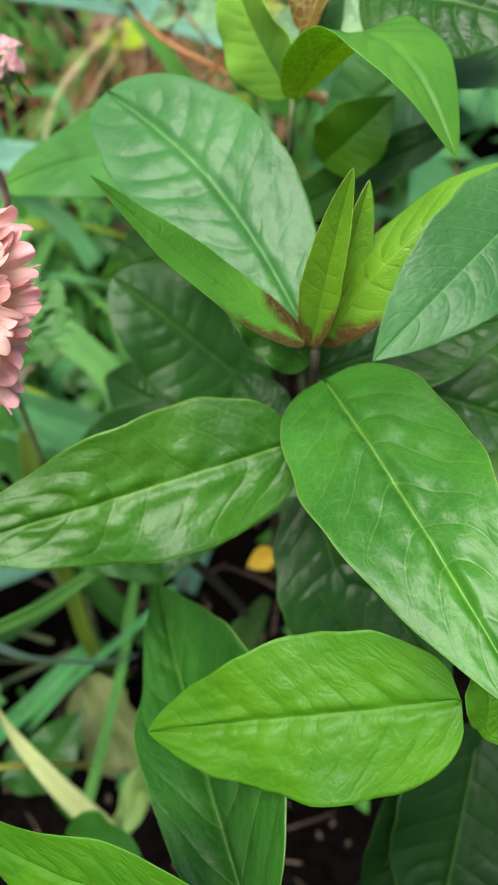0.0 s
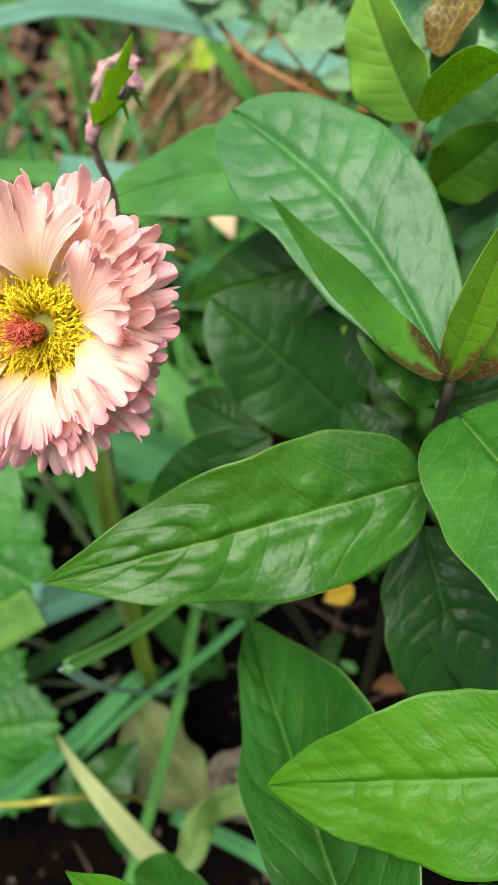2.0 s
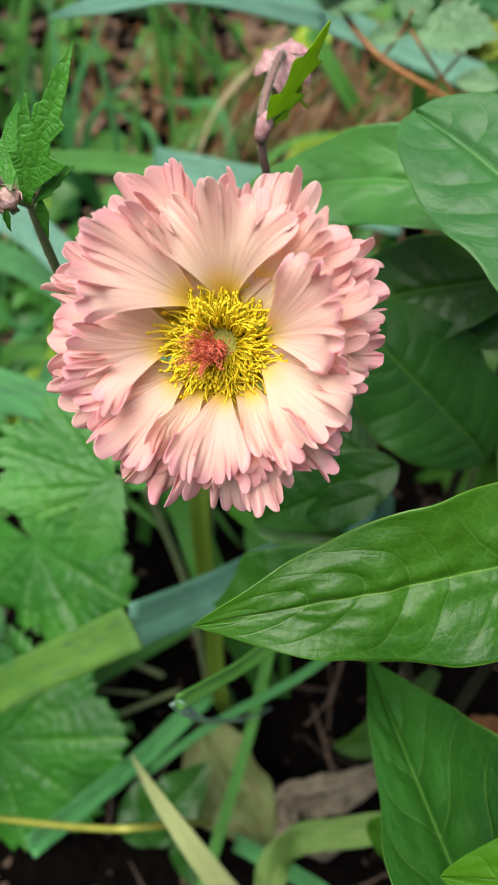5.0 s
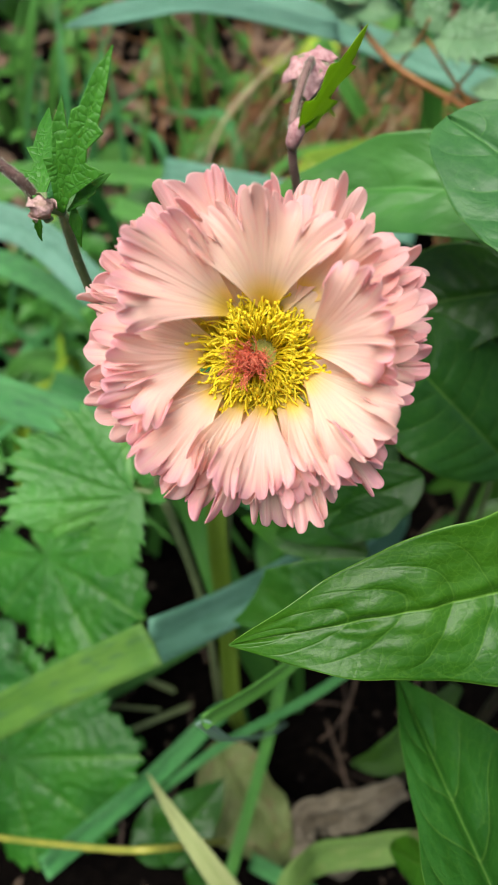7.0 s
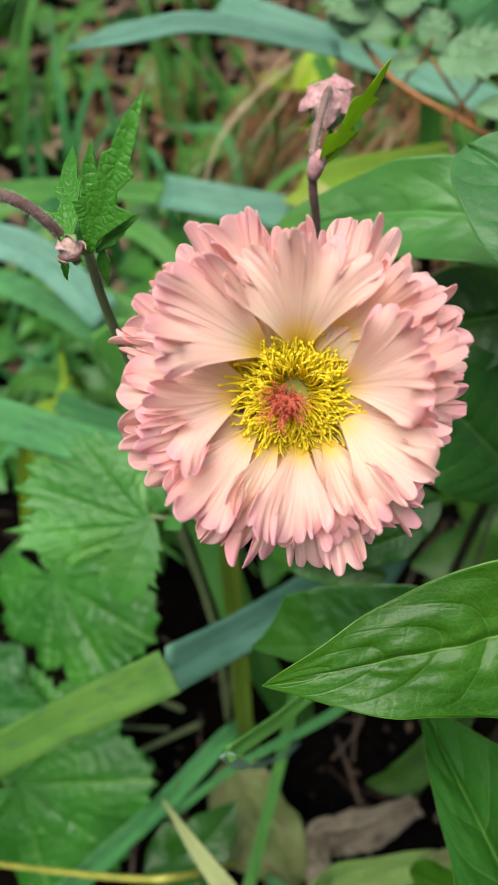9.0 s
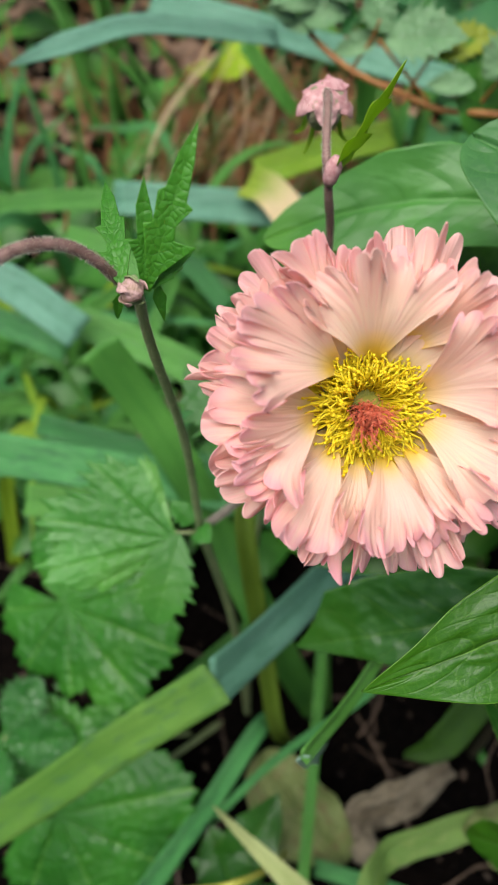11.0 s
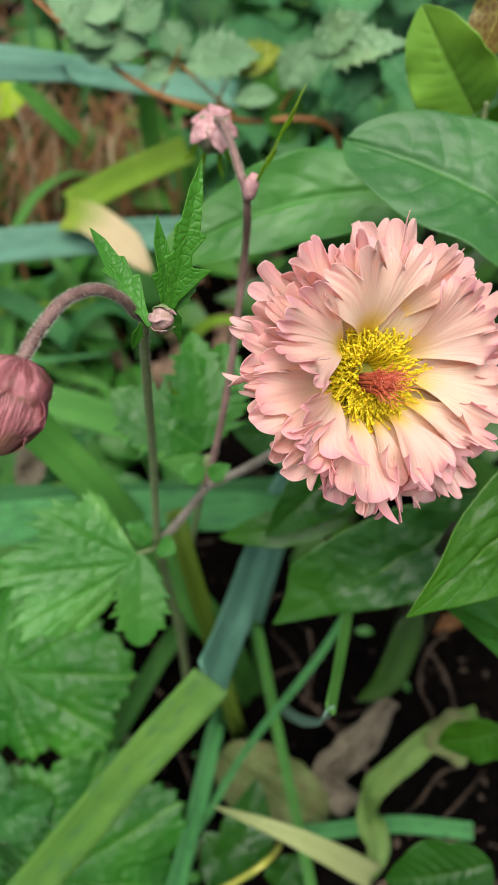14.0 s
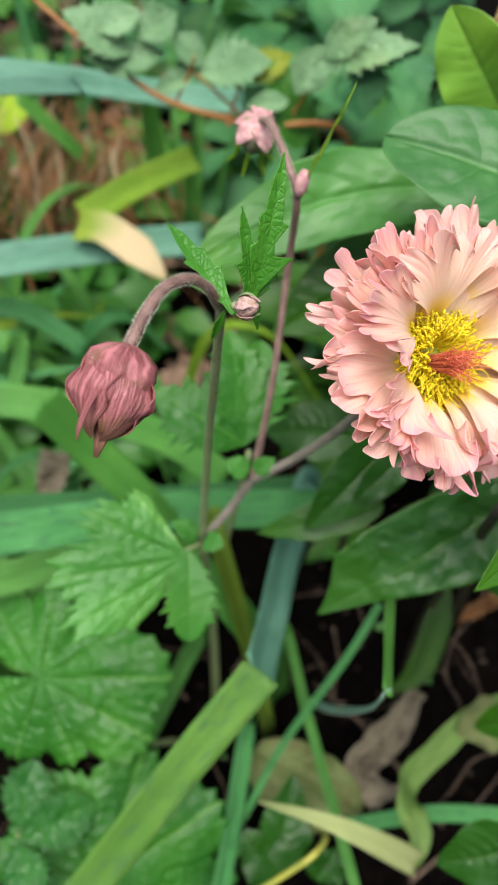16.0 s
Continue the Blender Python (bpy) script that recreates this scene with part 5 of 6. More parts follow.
def petal_mesh(foot, turn, reach, half, foot_up, tip_up, seed, lobes=4, ruffle=0.0011, swell=0.0018, cup=0.0, wild=1.0):
    """A fan-shaped petal. foot: its place over the disc, from the flower's middle; turn: its direction in degrees from the flower's right; half: half of its spread.
    The blade is parted into lobes that lie and lean each their own way, and their rims into blunt fingers that carry on as soft pleats."""
    r = random.Random(seed)
    nu, nv = 26, 120
    ph = [r.uniform(0, 6.28) for _ in range(8)]
    cuts = [0.0]
    for _ in range(lobes):
        cuts.append(cuts[-1] + r.uniform(0.6, 1.4))
    cuts = [-1 + 2 * c / cuts[-1] for c in cuts]
    far = [r.uniform(0.86, 1.05) for _ in range(lobes)]
    sway = [r.uniform(-7, 7) * wild for _ in range(lobes)]
    lean = [r.uniform(-1, 1) * 0.0024 * wild for _ in range(lobes)]
    roll = [r.uniform(-1, 1) * 0.0016 * wild for _ in range(lobes)]
    part_deep = [r.uniform(0.12, 0.28) for _ in range(lobes + 1)]
    fingers, notch, tip = [], [], []
    for _ in range(lobes):
        n = r.choice((2, 3, 3, 4))
        edges = [0.0]
        for _ in range(n):
            edges.append(edges[-1] + r.uniform(0.7, 1.4))
        fingers.append([e / edges[-1] for e in edges])
        notch.append([r.uniform(0.06, 0.15) for _ in range(n + 1)])
        tip.append([r.gauss(0, 1) for _ in range(n)])
    pts, uvs = [], []
    for i in range(nu + 1):
        u = 1 - (1 - i / nu) ** 1.35
        row, uvr = [], []
        for j in range(nv + 1):
            v = -1 + 2 * j / nv
            m = min(max(q for q, x in enumerate(cuts) if x <= v + 1e-9), lobes - 1)
            g = (v - cuts[m]) / (cuts[m + 1] - cuts[m])
            e = fingers[m]
            k = min(max(q for q, x in enumerate(e) if x <= g + 1e-9), len(e) - 2)
            f = (g - e[k]) / (e[k + 1] - e[k])
            # towards the foot the lobes run together
            loose = max(0.0, (u - 0.45) / 0.55) ** 1.6
            blend = math.sin(math.pi * min(1.0, max(0.0, g))) ** 0.5
            cut = notch[m][k] if f < 0.5 else notch[m][k + 1]
            deep = part_deep[m] if g < 0.5 else part_deep[m + 1]
            rim = (far[m] - 1) * (0.4 + 0.6 * blend) * u ** 3 - deep * abs(2 * g - 1) ** 9 * u ** 5 - cut * abs(2 * f - 1) ** 3.4 * u ** 7
            rad = 0.0006 + reach * (u * (1 - 0.14 * abs(v) ** 3) + rim)
            a = math.radians(turn + half * v * (0.82 + 0.20 * u) + (sway[m] * blend + 2.5 * (tip[m][k] * math.sin(math.pi * f))) * loose)
            z = foot_up + (tip_up - foot_up) * u ** 0.85 + 1.5 * swell * math.sin(math.pi * u ** 0.72) + cup * u * v * v
            z += 1.35 * ruffle * u ** 1.4 * (math.sin(2.3 * v + ph[1] + 0.8 * u) + 0.45 * u * math.sin(5.2 * v + ph[2] + 1.5 * u))
            z += loose * (lean[m] * blend + roll[m] * (g - 0.5) * loose + 0.0010 * tip[m][k] * u ** 6 * math.sin(math.pi * f))
            z += 0.00016 * u ** 4 * math.sin(math.pi * f)
            z += wild * u ** 4 * (0.0009 * math.sin(7.0 * v + ph[4] + 2.0 * u) + 0.0005 * math.sin(15.0 * v + ph[5] + 3.0 * u))
            crimp = noise.noise((v * 7.0 + ph[3], u * 1.3, ph[7])) + 0.6 * noise.noise((v * 17.0 + ph[3], u * 2.0, ph[7]))
            z += 0.00020 * u * crimp + 0.0011 * u * u * noise.noise((v * 2.4, u * 2.6 + ph[7], ph[3]))
            q = FLOWER + FX * (foot[0] + rad * math.cos(a)) + FY * (foot[1] + rad * math.sin(a)) + FACE * z
            row.append(np.array(q))
            uvr.append((u * (0.86 + 0.14 * reach / 0.014), 0.5 + 0.5 * v))
        pts.append(row)
        uvs.append(uvr)
    return sheet("petal", pts, uvs, nu, nv, 0.00010, PETAL)


pr = random.Random(21)
# the outer whorl shows only its fringed ends: direction and reach in millimetres
OUTER = ((120, 22.8), (103, 21.4), (86, 20.6), (73, 22.9), (60, 23.2), (39, 23.2), (23, 22.8), (4, 22.2), (-11, 20.6), (-27, 20.2), (-40, 21.6), (-63, 21.8), (-73, 20.8),
         (-88, 18.8), (-102, 19.8), (-112, 19.4), (-130, 19.0), (-152, 19.2), (-172, 20.0), (172, 21.4), (152, 22.6), (136, 21.4))
for k, (a, far) in enumerate(OUTER):
    d = math.radians(a)
    far += 0.9 * abs(math.cos(d))
    low = pr.uniform(-0.0030, 0.0004)
    part("petal", petal_mesh((0.0045 * math.cos(d), 0.0045 * math.sin(d)), a + pr.uniform(-5, 5), (far - 4.6) / 1000, pr.uniform(13, 20), -0.0084, low, 100 + k, pr.choice((1, 2, 2)), 0.0009, 0.0016), flower)
# a middle whorl fills in between them
for k in range(11):
    a = 33 * k + 12 + pr.uniform(-9, 9)
    d = math.radians(a)
    far = 0.0194 + 0.0014 * math.sin(d) + pr.uniform(-0.0010, 0.0010)
    part("petal", petal_mesh((0.0036 * math.cos(d), 0.0036 * math.sin(d)), a + pr.uniform(-6, 6), far - 0.0034, pr.uniform(24, 32), -0.0076, pr.uniform(0.0006, 0.0026), 200 + k, 3, 0.0013, 0.0010, 0.0, 1.3), flower)
# the ten broad inner petals: where each comes out of the disc, its direction, reach, half spread, the height of its edge, its cupping and lobes
for k, (x, y, a, reach, half, up, cup, lobes) in enumerate((
    (0.9, 5.4, 97, 14.4, 50, 5.6, -0.0012, 5), (-2.0, 5.4, 160, 15.6, 38, 5.8, 0.0004, 4), (-5.0, 0.2, 206, 13.4, 32, 4.6, 0.0, 3), (-3.0, -3.0, 234, 14.8, 28, 3.0, 0.0, 3), (-0.6, -4.2, 250, 12.6, 22, 2.6, 0.0008, 2),
    (2.0, -4.0, 269, 13.0, 32, 4.6, -0.0006, 3), (4.2, -3.2, 306, 12.4, 25, 3.2, 0.0, 3), (5.6, 0.0, 321, 14.4, 31, 4.4, 0.0, 3), (5.8, 2.0, 26, 12.0, 52, 6.4, 0.0012, 4), (4.2, 7.0, 52, 12.4, 40, 4.2, 0.0, 3),
)):
    part("petal", petal_mesh((x / 1000, y / 1000), a, 0.92 * reach / 1000, half, -0.0064, up / 1000, 300 + k, lobes, 0.0012, 0.0016, cup), flower)

# stamens: a few shapes, each set round the disc
def stamen_mesh(seed):
    r = random.Random(seed)
    out = r.uniform(0.0008, 0.0052)
    up = 0.0046 - 0.30 * out + r.uniform(-0.0005, 0.0006)
    c = spline([(0, 0, 0), (out * 0.28, r.gauss(0, 0.0002), up * 0.62), (out * 0.75, r.gauss(0, 0.0004), up * 1.02), (out, r.gauss(0, 0.0006), up)], 6)
    verts, faces, slots = [], [], []
    for k, p in enumerate(c):
        for j in range(4):
            a = math.pi / 2 * j
            verts.append((p[0] + 0.0001 * math.cos(a), p[1] + 0.0001 * math.sin(a), p[2]))
    for k in range(6):
        for j in range(4):
            a, b = 4 * k + j, 4 * k + (j + 1) % 4
            faces.append((a, b, b + 4, a + 4))
            slots.append(0)
    i = len(verts)
    tip = c[-1]
    for dz, rad in ((-0.00014, 0.00008), (0.0, 0.00018), (0.00016, 0.00017), (0.0003, 0.00008)):
        for j in range(6):
            a = math.pi / 3 * j
            verts.append((tip[0] + rad * 1.35 * math.cos(a), tip[1] + rad * math.sin(a), tip[2] + dz))
    for k in range(3):
        for j in range(6):
            a, b = i + 6 * k + j, i + 6 * k + (j + 1) % 6
            faces.append((a, b, b + 6, a + 6))
            slots.append(1)
    faces.append(tuple(i + 18 + j for j in range(6)))
    slots.append(1)
    return build("stamen", verts, faces, [FILAMENT, YELLOW], None, slots)


BASIS = Matrix((FX, FY, FACE)).transposed().to_4x4()
DISC = BOWL + FX * 0.0007 + FY * 0.0008
stamens = [stamen_mesh(k) for k in range(12)]
for k in range(300):
    a, rad = pr.uniform(0, 2 * math.pi), 0.0016 + 0.0014 * pr.random()
    ob = part("stamen", stamens[k % 12], flower)
    lift = 0.0012 - 0.25 * rad
    ob.matrix_basis = Matrix.Translation(DISC) @ BASIS @ Matrix.Scale(1.14, 4) @ Matrix.Rotation(a, 4, "Z") @ Matrix.Translation((rad, 0, lift)) @ Matrix.Rotation(pr.uniform(-0.3, 0.3), 4, "Z") @ Matrix.Scale(pr.uniform(0.75, 1.15), 4)


def tangle():
    """The many more filaments under and between, past counting."""
    r = random.Random(77)
    verts, faces = [], []
    for _ in range(560):
        a, r0 = r.uniform(0, 2 * math.pi), r.uniform(0.0018, 0.0046)
        out, up = r.uniform(0.0011, 0.0048), r.uniform(0.0016, 0.0040)
        b = a + r.gauss(0, 0.2)
        c = spline([(r0 * math.cos(a), r0 * math.sin(a), 0.001), ((r0 + 0.4 * out) * math.cos(a), (r0 + 0.4 * out) * math.sin(a), 0.001 + 0.65 * up), ((r0 + out) * math.cos(b), (r0 + out) * math.sin(b), 0.001 + up)], 5)
        i = len(verts)
        for k, p in enumerate(c):
            w = 0.00009 if k < 4 else 0.00013
            for j in range(4):
                t = math.pi / 2 * j
                verts.append(DISC + FX * (p[0] + w * math.cos(t)) + FY * (p[1] + w * math.sin(t)) + FACE * p[2])
        for k in range(5):
            for j in range(4):
                q, e = i + 4 * k + j, i + 4 * k + (j + 1) % 4
                faces.append((q, e, e + 4, q + 4))
        faces.append((i + 20, i + 21, i + 22, i + 23))
    tagged(part("filament_tangle", build("filament_tangle", verts, faces, FILAMENT), flower, "dense tangle of yellow filaments"), kind="stuff")


tangle()


def style_mesh(seed):
    r = random.Random(seed)
    out, up = r.uniform(-0.0007, 0.0013), r.uniform(0.0072, 0.0104)
    c = spline([(0, 0, 0), (out * 0.3, r.gauss(0, 0.0002), up * 0.55), (out, r.gauss(0, 0.0003), up * 0.85), (out * 1.7, r.gauss(0, 0.0008), up)], 9)
    return tube_mesh([tuple(p) for p in c], 0.00009, 0.00004, STYLE_RED, 9, 5, 0.0)


styles = [style_mesh(k) for k in range(6)]
LEAN = Matrix.Shear("XY", 4, (-0.06, -0.06))
for k in range(210):
    a, rad = pr.uniform(0, 2 * math.pi), 0.0015 * pr.random() ** 0.75
    ob = part("style", styles[k % 6], flower)
    ob.matrix_basis = Matrix.Translation(BOWL) @ BASIS @ LEAN @ Matrix.Rotation(a, 4, "Z") @ Matrix.Translation((rad, 0, 0.0014)) @ Matrix.Scale(pr.uniform(0.75, 1.15), 4)
for k in range(5):
    d = FX * math.cos(1.2566 * k) + FY * math.sin(1.2566 * k)
    b = BOWL - FACE * 0.003 + d * 0.002
    part("sepal", leaf_mesh(tuple(b), tuple(b + d * 0.009 - FACE * 0.004), 0.005, CALYX, hint=-FACE, nu=14, nv=6, quilt=0.0002), flower)

# a small lime-green weed far behind the flower
weed = thing("small_weed", (-0.030, 0.54, -0.012), "small lime green weed standing in the grass", "plant")
part("stem", tube_mesh([(-0.030, 0.54, -0.012), (-0.029, 0.536, 0.07), (-0.034, 0.530, 0.137)], 0.0012, 0.0008, STALK_LIME), weed)
part("leaf", leaf_mesh((-0.036, 0.531, 0.136), (-0.014, 0.524, 0.150), 0.019, LEAF_LIME, arch=0.08, fold=0.15, p=0.6, q=0.6), weed)
part("leaf", leaf_mesh((-0.034, 0.532, 0.134), (-0.052, 0.528, 0.139), 0.010, LEAF_LIME, arch=0.1, fold=0.2), weed)

# ---- strap-leaved bulbs ----
def straps(name, at, label, blades, group="strap-leaved clumps"):
    owner = thing(name, at, label, "plant", group)
    for pts, width, mat, how in blades:
        part("blade", strap_mesh(pts, width, mat, **how), owner)
    return owner


straps("strap_leaf_clump", (-0.005, 0.275, -0.012), "clump of broad blue-green strap leaves, one kinked over", [
    ([(0.006, 0.29, -0.02), (0.0278, 0.3036, 0.0808), (0.0018, 0.2738, 0.0956), (-0.0201, 0.2446, 0.1146), (-0.0379, 0.2205, 0.1350)], 0.0112, STRAP_TEAL, dict(taper=0.0, fold=0.35)),
    ([(-0.0365, 0.2201, 0.1362), (-0.0605, 0.2129, 0.1187), (-0.0916, 0.2030, 0.0939), (-0.1225, 0.1930, 0.0741)], 0.0112, STRAP_SPOT, dict(taper=0.0, fold=0.15)),
    ([(-0.018, 0.255, -0.015), (-0.0234, 0.2472, 0.0259), (-0.0423, 0.2190, 0.0349), (-0.0575, 0.1969, 0.0453), (-0.0685, 0.1811, 0.0536)], 0.0068, STRAP_BLUE, dict(taper=0.0, fold=0.4, start=0.7)),
    ([(-0.012, 0.25, -0.015), (-0.0196, 0.2410, 0.0364), (-0.0238, 0.2503, 0.0802), (-0.0283, 0.2619, 0.1235), (-0.0289, 0.2710, 0.1385)], 0.0055, STALK_LIME, dict(taper=0.0, fold=0.6)),
    ([(-0.018, 0.30, -0.01), (-0.0254, 0.2949, 0.0073), (-0.0681, 0.2571, 0.0094), (-0.1065, 0.2183, 0.0256)], 0.0078, STRAP_GREEN, dict(taper=0.0, fold=0.45)),
    ([(-0.0, 0.262, -0.015), (-0.0209, 0.2544, 0.0827), (-0.0361, 0.2730, 0.1140), (-0.0459, 0.2825, 0.1378), (-0.0562, 0.2916, 0.1562), (-0.0658, 0.2956, 0.1754)], 0.0108, STRAP_GREEN, dict(taper=0.0, fold=0.25)),
])
straps("strap_leaf_clump", (-0.02, 0.33, 0.0), "clump of long blue-green strap leaves lying sideways", [
    ([(0.0147, 0.2656, 0.1208), (-0.0378, 0.2815, 0.1287), (-0.0681, 0.2850, 0.1344), (-0.1039, 0.2875, 0.1428)], 0.0122, STRAP_BLUE, dict(taper=0.0, fold=0.2)),
    ([(0.0243, 0.2985, 0.0887), (-0.0268, 0.3151, 0.0889), (-0.1037, 0.3311, 0.1031)], 0.008, STRAP_DARK, dict(taper=0.0, fold=0.4)),
    ([(-0.0036, 0.3142, 0.0884), (-0.0217, 0.3319, 0.1033), (-0.0526, 0.3469, 0.1175), (-0.0915, 0.3593, 0.1291)], 0.012, STRAP_GREEN, dict(taper=0.0, fold=0.4)),
    ([(0.0263, 0.4052, 0.1331), (-0.0169, 0.4097, 0.1375), (-0.0779, 0.4181, 0.1392)], 0.0135, STRAP_TEAL, dict(taper=0.0, fold=0.3)),
    ([(0.0517, 0.4224, 0.1796), (0.0079, 0.4320, 0.1883), (-0.0216, 0.4321, 0.1970), (-0.0566, 0.4395, 0.2033)], 0.0105, STRAP_TEAL, dict(taper=0.0, fold=0.3)),
    ([(-0.0126, 0.4275, 0.1949), (-0.0533, 0.4035, 0.2101), (-0.0740, 0.3891, 0.2120), (-0.0930, 0.3743, 0.2118)], 0.0070, STRAP_TEAL, dict(taper=0.25, fold=0.25)),
    ([(0.0140, 0.5058, 0.1103), (-0.0046, 0.5011, 0.1362), (-0.0234, 0.5051, 0.1608)], 0.0075, STRAP_GREEN, dict(taper=0.0, fold=0.5)),
    ([(0.0330, 0.4799, 0.1167), (0.0289, 0.4766, 0.1511), (0.0223, 0.4685, 0.1782)], 0.0100, STRAP_GREEN, dict(taper=0.0, fold=0.6)),
    ([(-0.0336, 0.3959, 0.0992), (-0.0496, 0.4096, 0.1127), (-0.0734, 0.4186, 0.1224)], 0.0085, STRAP_DARK, dict(taper=0.3, fold=0.4)),
    ([(-0.1028, 0.2978, 0.1029), (-0.0815, 0.2966, 0.1008), (-0.0567, 0.3014, 0.0991)], 0.011, STRAP_GREEN, dict(taper=0.0, fold=0.3)),
    ([(0.0350, 0.4342, 0.1541), (0.0059, 0.4297, 0.1496), (-0.0201, 0.4219, 0.1455)], 0.012, STRAP_LIME, dict(taper=0.0, fold=0.3)),
    ([(-0.0240, 0.4140, 0.1470), (-0.0160, 0.4060, 0.1480), (-0.0075, 0.3930, 0.1440), (-0.0001, 0.3800, 0.1375)], 0.0135, STRAP_YELLOW, dict(taper=0.3, fold=0.35)),
    ([(-0.1709, 0.4288, 0.1220), (-0.1230, 0.4490, 0.1181), (-0.0748, 0.4588, 0.1114)], 0.0100, STRAP_GREEN, dict(taper=0.0, fold=0.3)),
    ([(-0.1396, 0.3689, 0.1276), (-0.1185, 0.3637, 0.1245), (-0.0929, 0.3546, 0.1171)], 0.0095, STRAP_BLUE, dict(taper=0.0, fold=0.3)),
    ([(-0.1011, 0.4210, 0.1206), (-0.0833, 0.4129, 0.1193), (-0.0630, 0.3984, 0.1104)], 0.0085, STRAP_GREEN, dict(taper=0.0, fold=0.3)),
    ([(-0.1289, 0.3552, 0.1558), (-0.1081, 0.3550, 0.1499), (-0.0839, 0.3455, 0.1341)], 0.0125, STRAP_TEAL, dict(taper=0.0, fold=0.3)),
    ([(-0.0698, 0.3882, 0.0866), (-0.0608, 0.3996, 0.0995), (-0.0533, 0.4184, 0.1072)], 0.006, STRAP_GREEN, dict(taper=0.3, fold=0.3)),
])
straps("grass_tuft", (0.0, 0.22, -0.012), "a few narrow green blades rising from the soil", [
    ([(0.004, 0.262, -0.02), (-0.0021, 0.2644, 0.0584), (-0.0077, 0.2283, 0.0429), (-0.0160, 0.1805, 0.0309), (-0.0215, 0.1597, 0.0223)], 0.0036, STRAP_GREEN, dict(taper=0.2, fold=0.5)),
    ([(0.0041, 0.2253, 0.1429), (-0.0072, 0.2104, 0.1484), (-0.0192, 0.1957, 0.1592)], 0.0028, STRAP_GREEN, dict(taper=0.0, fold=0.6)),
    ([(-0.0191, 0.1959, 0.1593), (-0.0159, 0.2001, 0.1385), (-0.0135, 0.2085, 0.1133), (-0.0076, 0.2229, 0.0748), (-0.0024, 0.2388, 0.0399)], 0.0028, STRAP_ICE, dict(taper=0.0, fold=0.4)),
    ([(0.0165, 0.2377, 0.1020), (0.0029, 0.2321, 0.0832), (-0.0219, 0.2246, 0.0524), (-0.0443, 0.2125, 0.0250)], 0.0026, STRAP_BLUE, dict(taper=0.0, fold=0.5)),
    ([(-0.0409, 0.2068, 0.0737), (-0.0285, 0.1942, 0.0805), (-0.0152, 0.1835, 0.0735), (0.0000, 0.1735, 0.0541)][::-1], 0.0078, STRAP_CREAM, dict(taper=0.85, fold=0.25)),
    ([(0.0443, 0.1743, 0.0330), (0.0216, 0.1879, 0.0256), (-0.0080, 0.1997, 0.0135)], 0.0062, STRAP_BLUE, dict(taper=0.0, fold=0.3)),
], "grass tufts")

def tuft(x, y, count, height, width, mat, seed):
    """Upright grass at the back."""
    r = random.Random(seed)
    owner = thing("grass_tuft", (x, y, ground_height(x, y)), "upright tuft of soft green grass blades", "grass", "grass tufts")
    for k in range(count - 3):
        a, h = r.uniform(0, 6.28), height * r.uniform(0.6, 1.2)
        lean = h * r.uniform(0.1, 0.6)
        p0 = (x + r.gauss(0, 0.012), y + r.gauss(0, 0.012), ground_height(x, y) - 0.003)
        p1 = (p0[0] + 0.3 * lean * math.cos(a), p0[1] + 0.3 * lean * math.sin(a), p0[2] + 0.6 * h)
        p2 = (p0[0] + lean * math.cos(a), p0[1] + lean * math.sin(a), p0[2] + h)
        part("blade", strap_mesh([p0, p1, p2], width * r.uniform(0.6, 1.3), mat, taper=0.8, fold=0.3), owner)


for k, (x, y, c, h, w, m) in enumerate((
    (-0.10, 0.47, 9, 0.10, 0.005, STRAP_GREEN), (-0.05, 0.52, 8, 0.11, 0.005, STRAP_GREEN), (-0.15, 0.50, 9, 0.12, 0.006, STRAP_BLUE), (0.0, 0.55, 8, 0.1, 0.005, STRAP_DARK),
    (0.06, 0.5, 9, 0.11, 0.005, STRAP_GREEN), (-0.19, 0.42, 8, 0.1, 0.007, STRAP_GREEN), (-0.13, 0.39, 7, 0.07, 0.006, STRAP_BLUE), (0.12, 0.48, 9, 0.12, 0.006, STRAP_GREEN),
    (-0.1, 0.6, 10, 0.12, 0.005, STRAP_GREEN), (0.03, 0.63, 10, 0.13, 0.006, STRAP_DARK), (-0.2, 0.56, 10, 0.12, 0.006, STRAP_GREEN), (-0.03, 0.4, 6, 0.06, 0.004, STRAP_GREEN),
)):
    tuft(x, y, c, h, w, m, 60 + k)

def sprawl(x, y, count, length, width, mats, seed, way):
    """Grass that has fallen over, its blades crossing each other."""
    r = random.Random(seed)
    owner = thing("grass_tuft", (x, y, ground_height(x, y)), "fallen tuft of long green grass blades crossing each other", "grass", "grass tufts")
    for k in range(count):
        a, ln = r.gauss(way, 0.7), length * r.uniform(0.6, 1.3)
        if r.random() < 0.3:
            a += math.pi
        p0 = Vector((x + r.gauss(0, 0.02), y + r.gauss(0, 0.018), 0))
        p0.z = ground_height(p0.x, p0.y) - 0.002
        d = Vector((math.cos(a), math.sin(a), 0))
        up = r.uniform(0.035, 0.075)
        p1, p2, p3 = p0 + d * ln * 0.25, p0 + d * ln * 0.62, p0 + d * ln
        p1.z, p2.z, p3.z = p0.z + up, p0.z + up * r.uniform(0.9, 1.3), p0.z + up * r.uniform(0.4, 1.2)
        part("blade", strap_mesh([p0, p1, p2, p3], width * r.uniform(0.5, 1.4), r.choice(mats), taper=0.6, fold=0.35, twist=r.uniform(-60, 60)), owner)


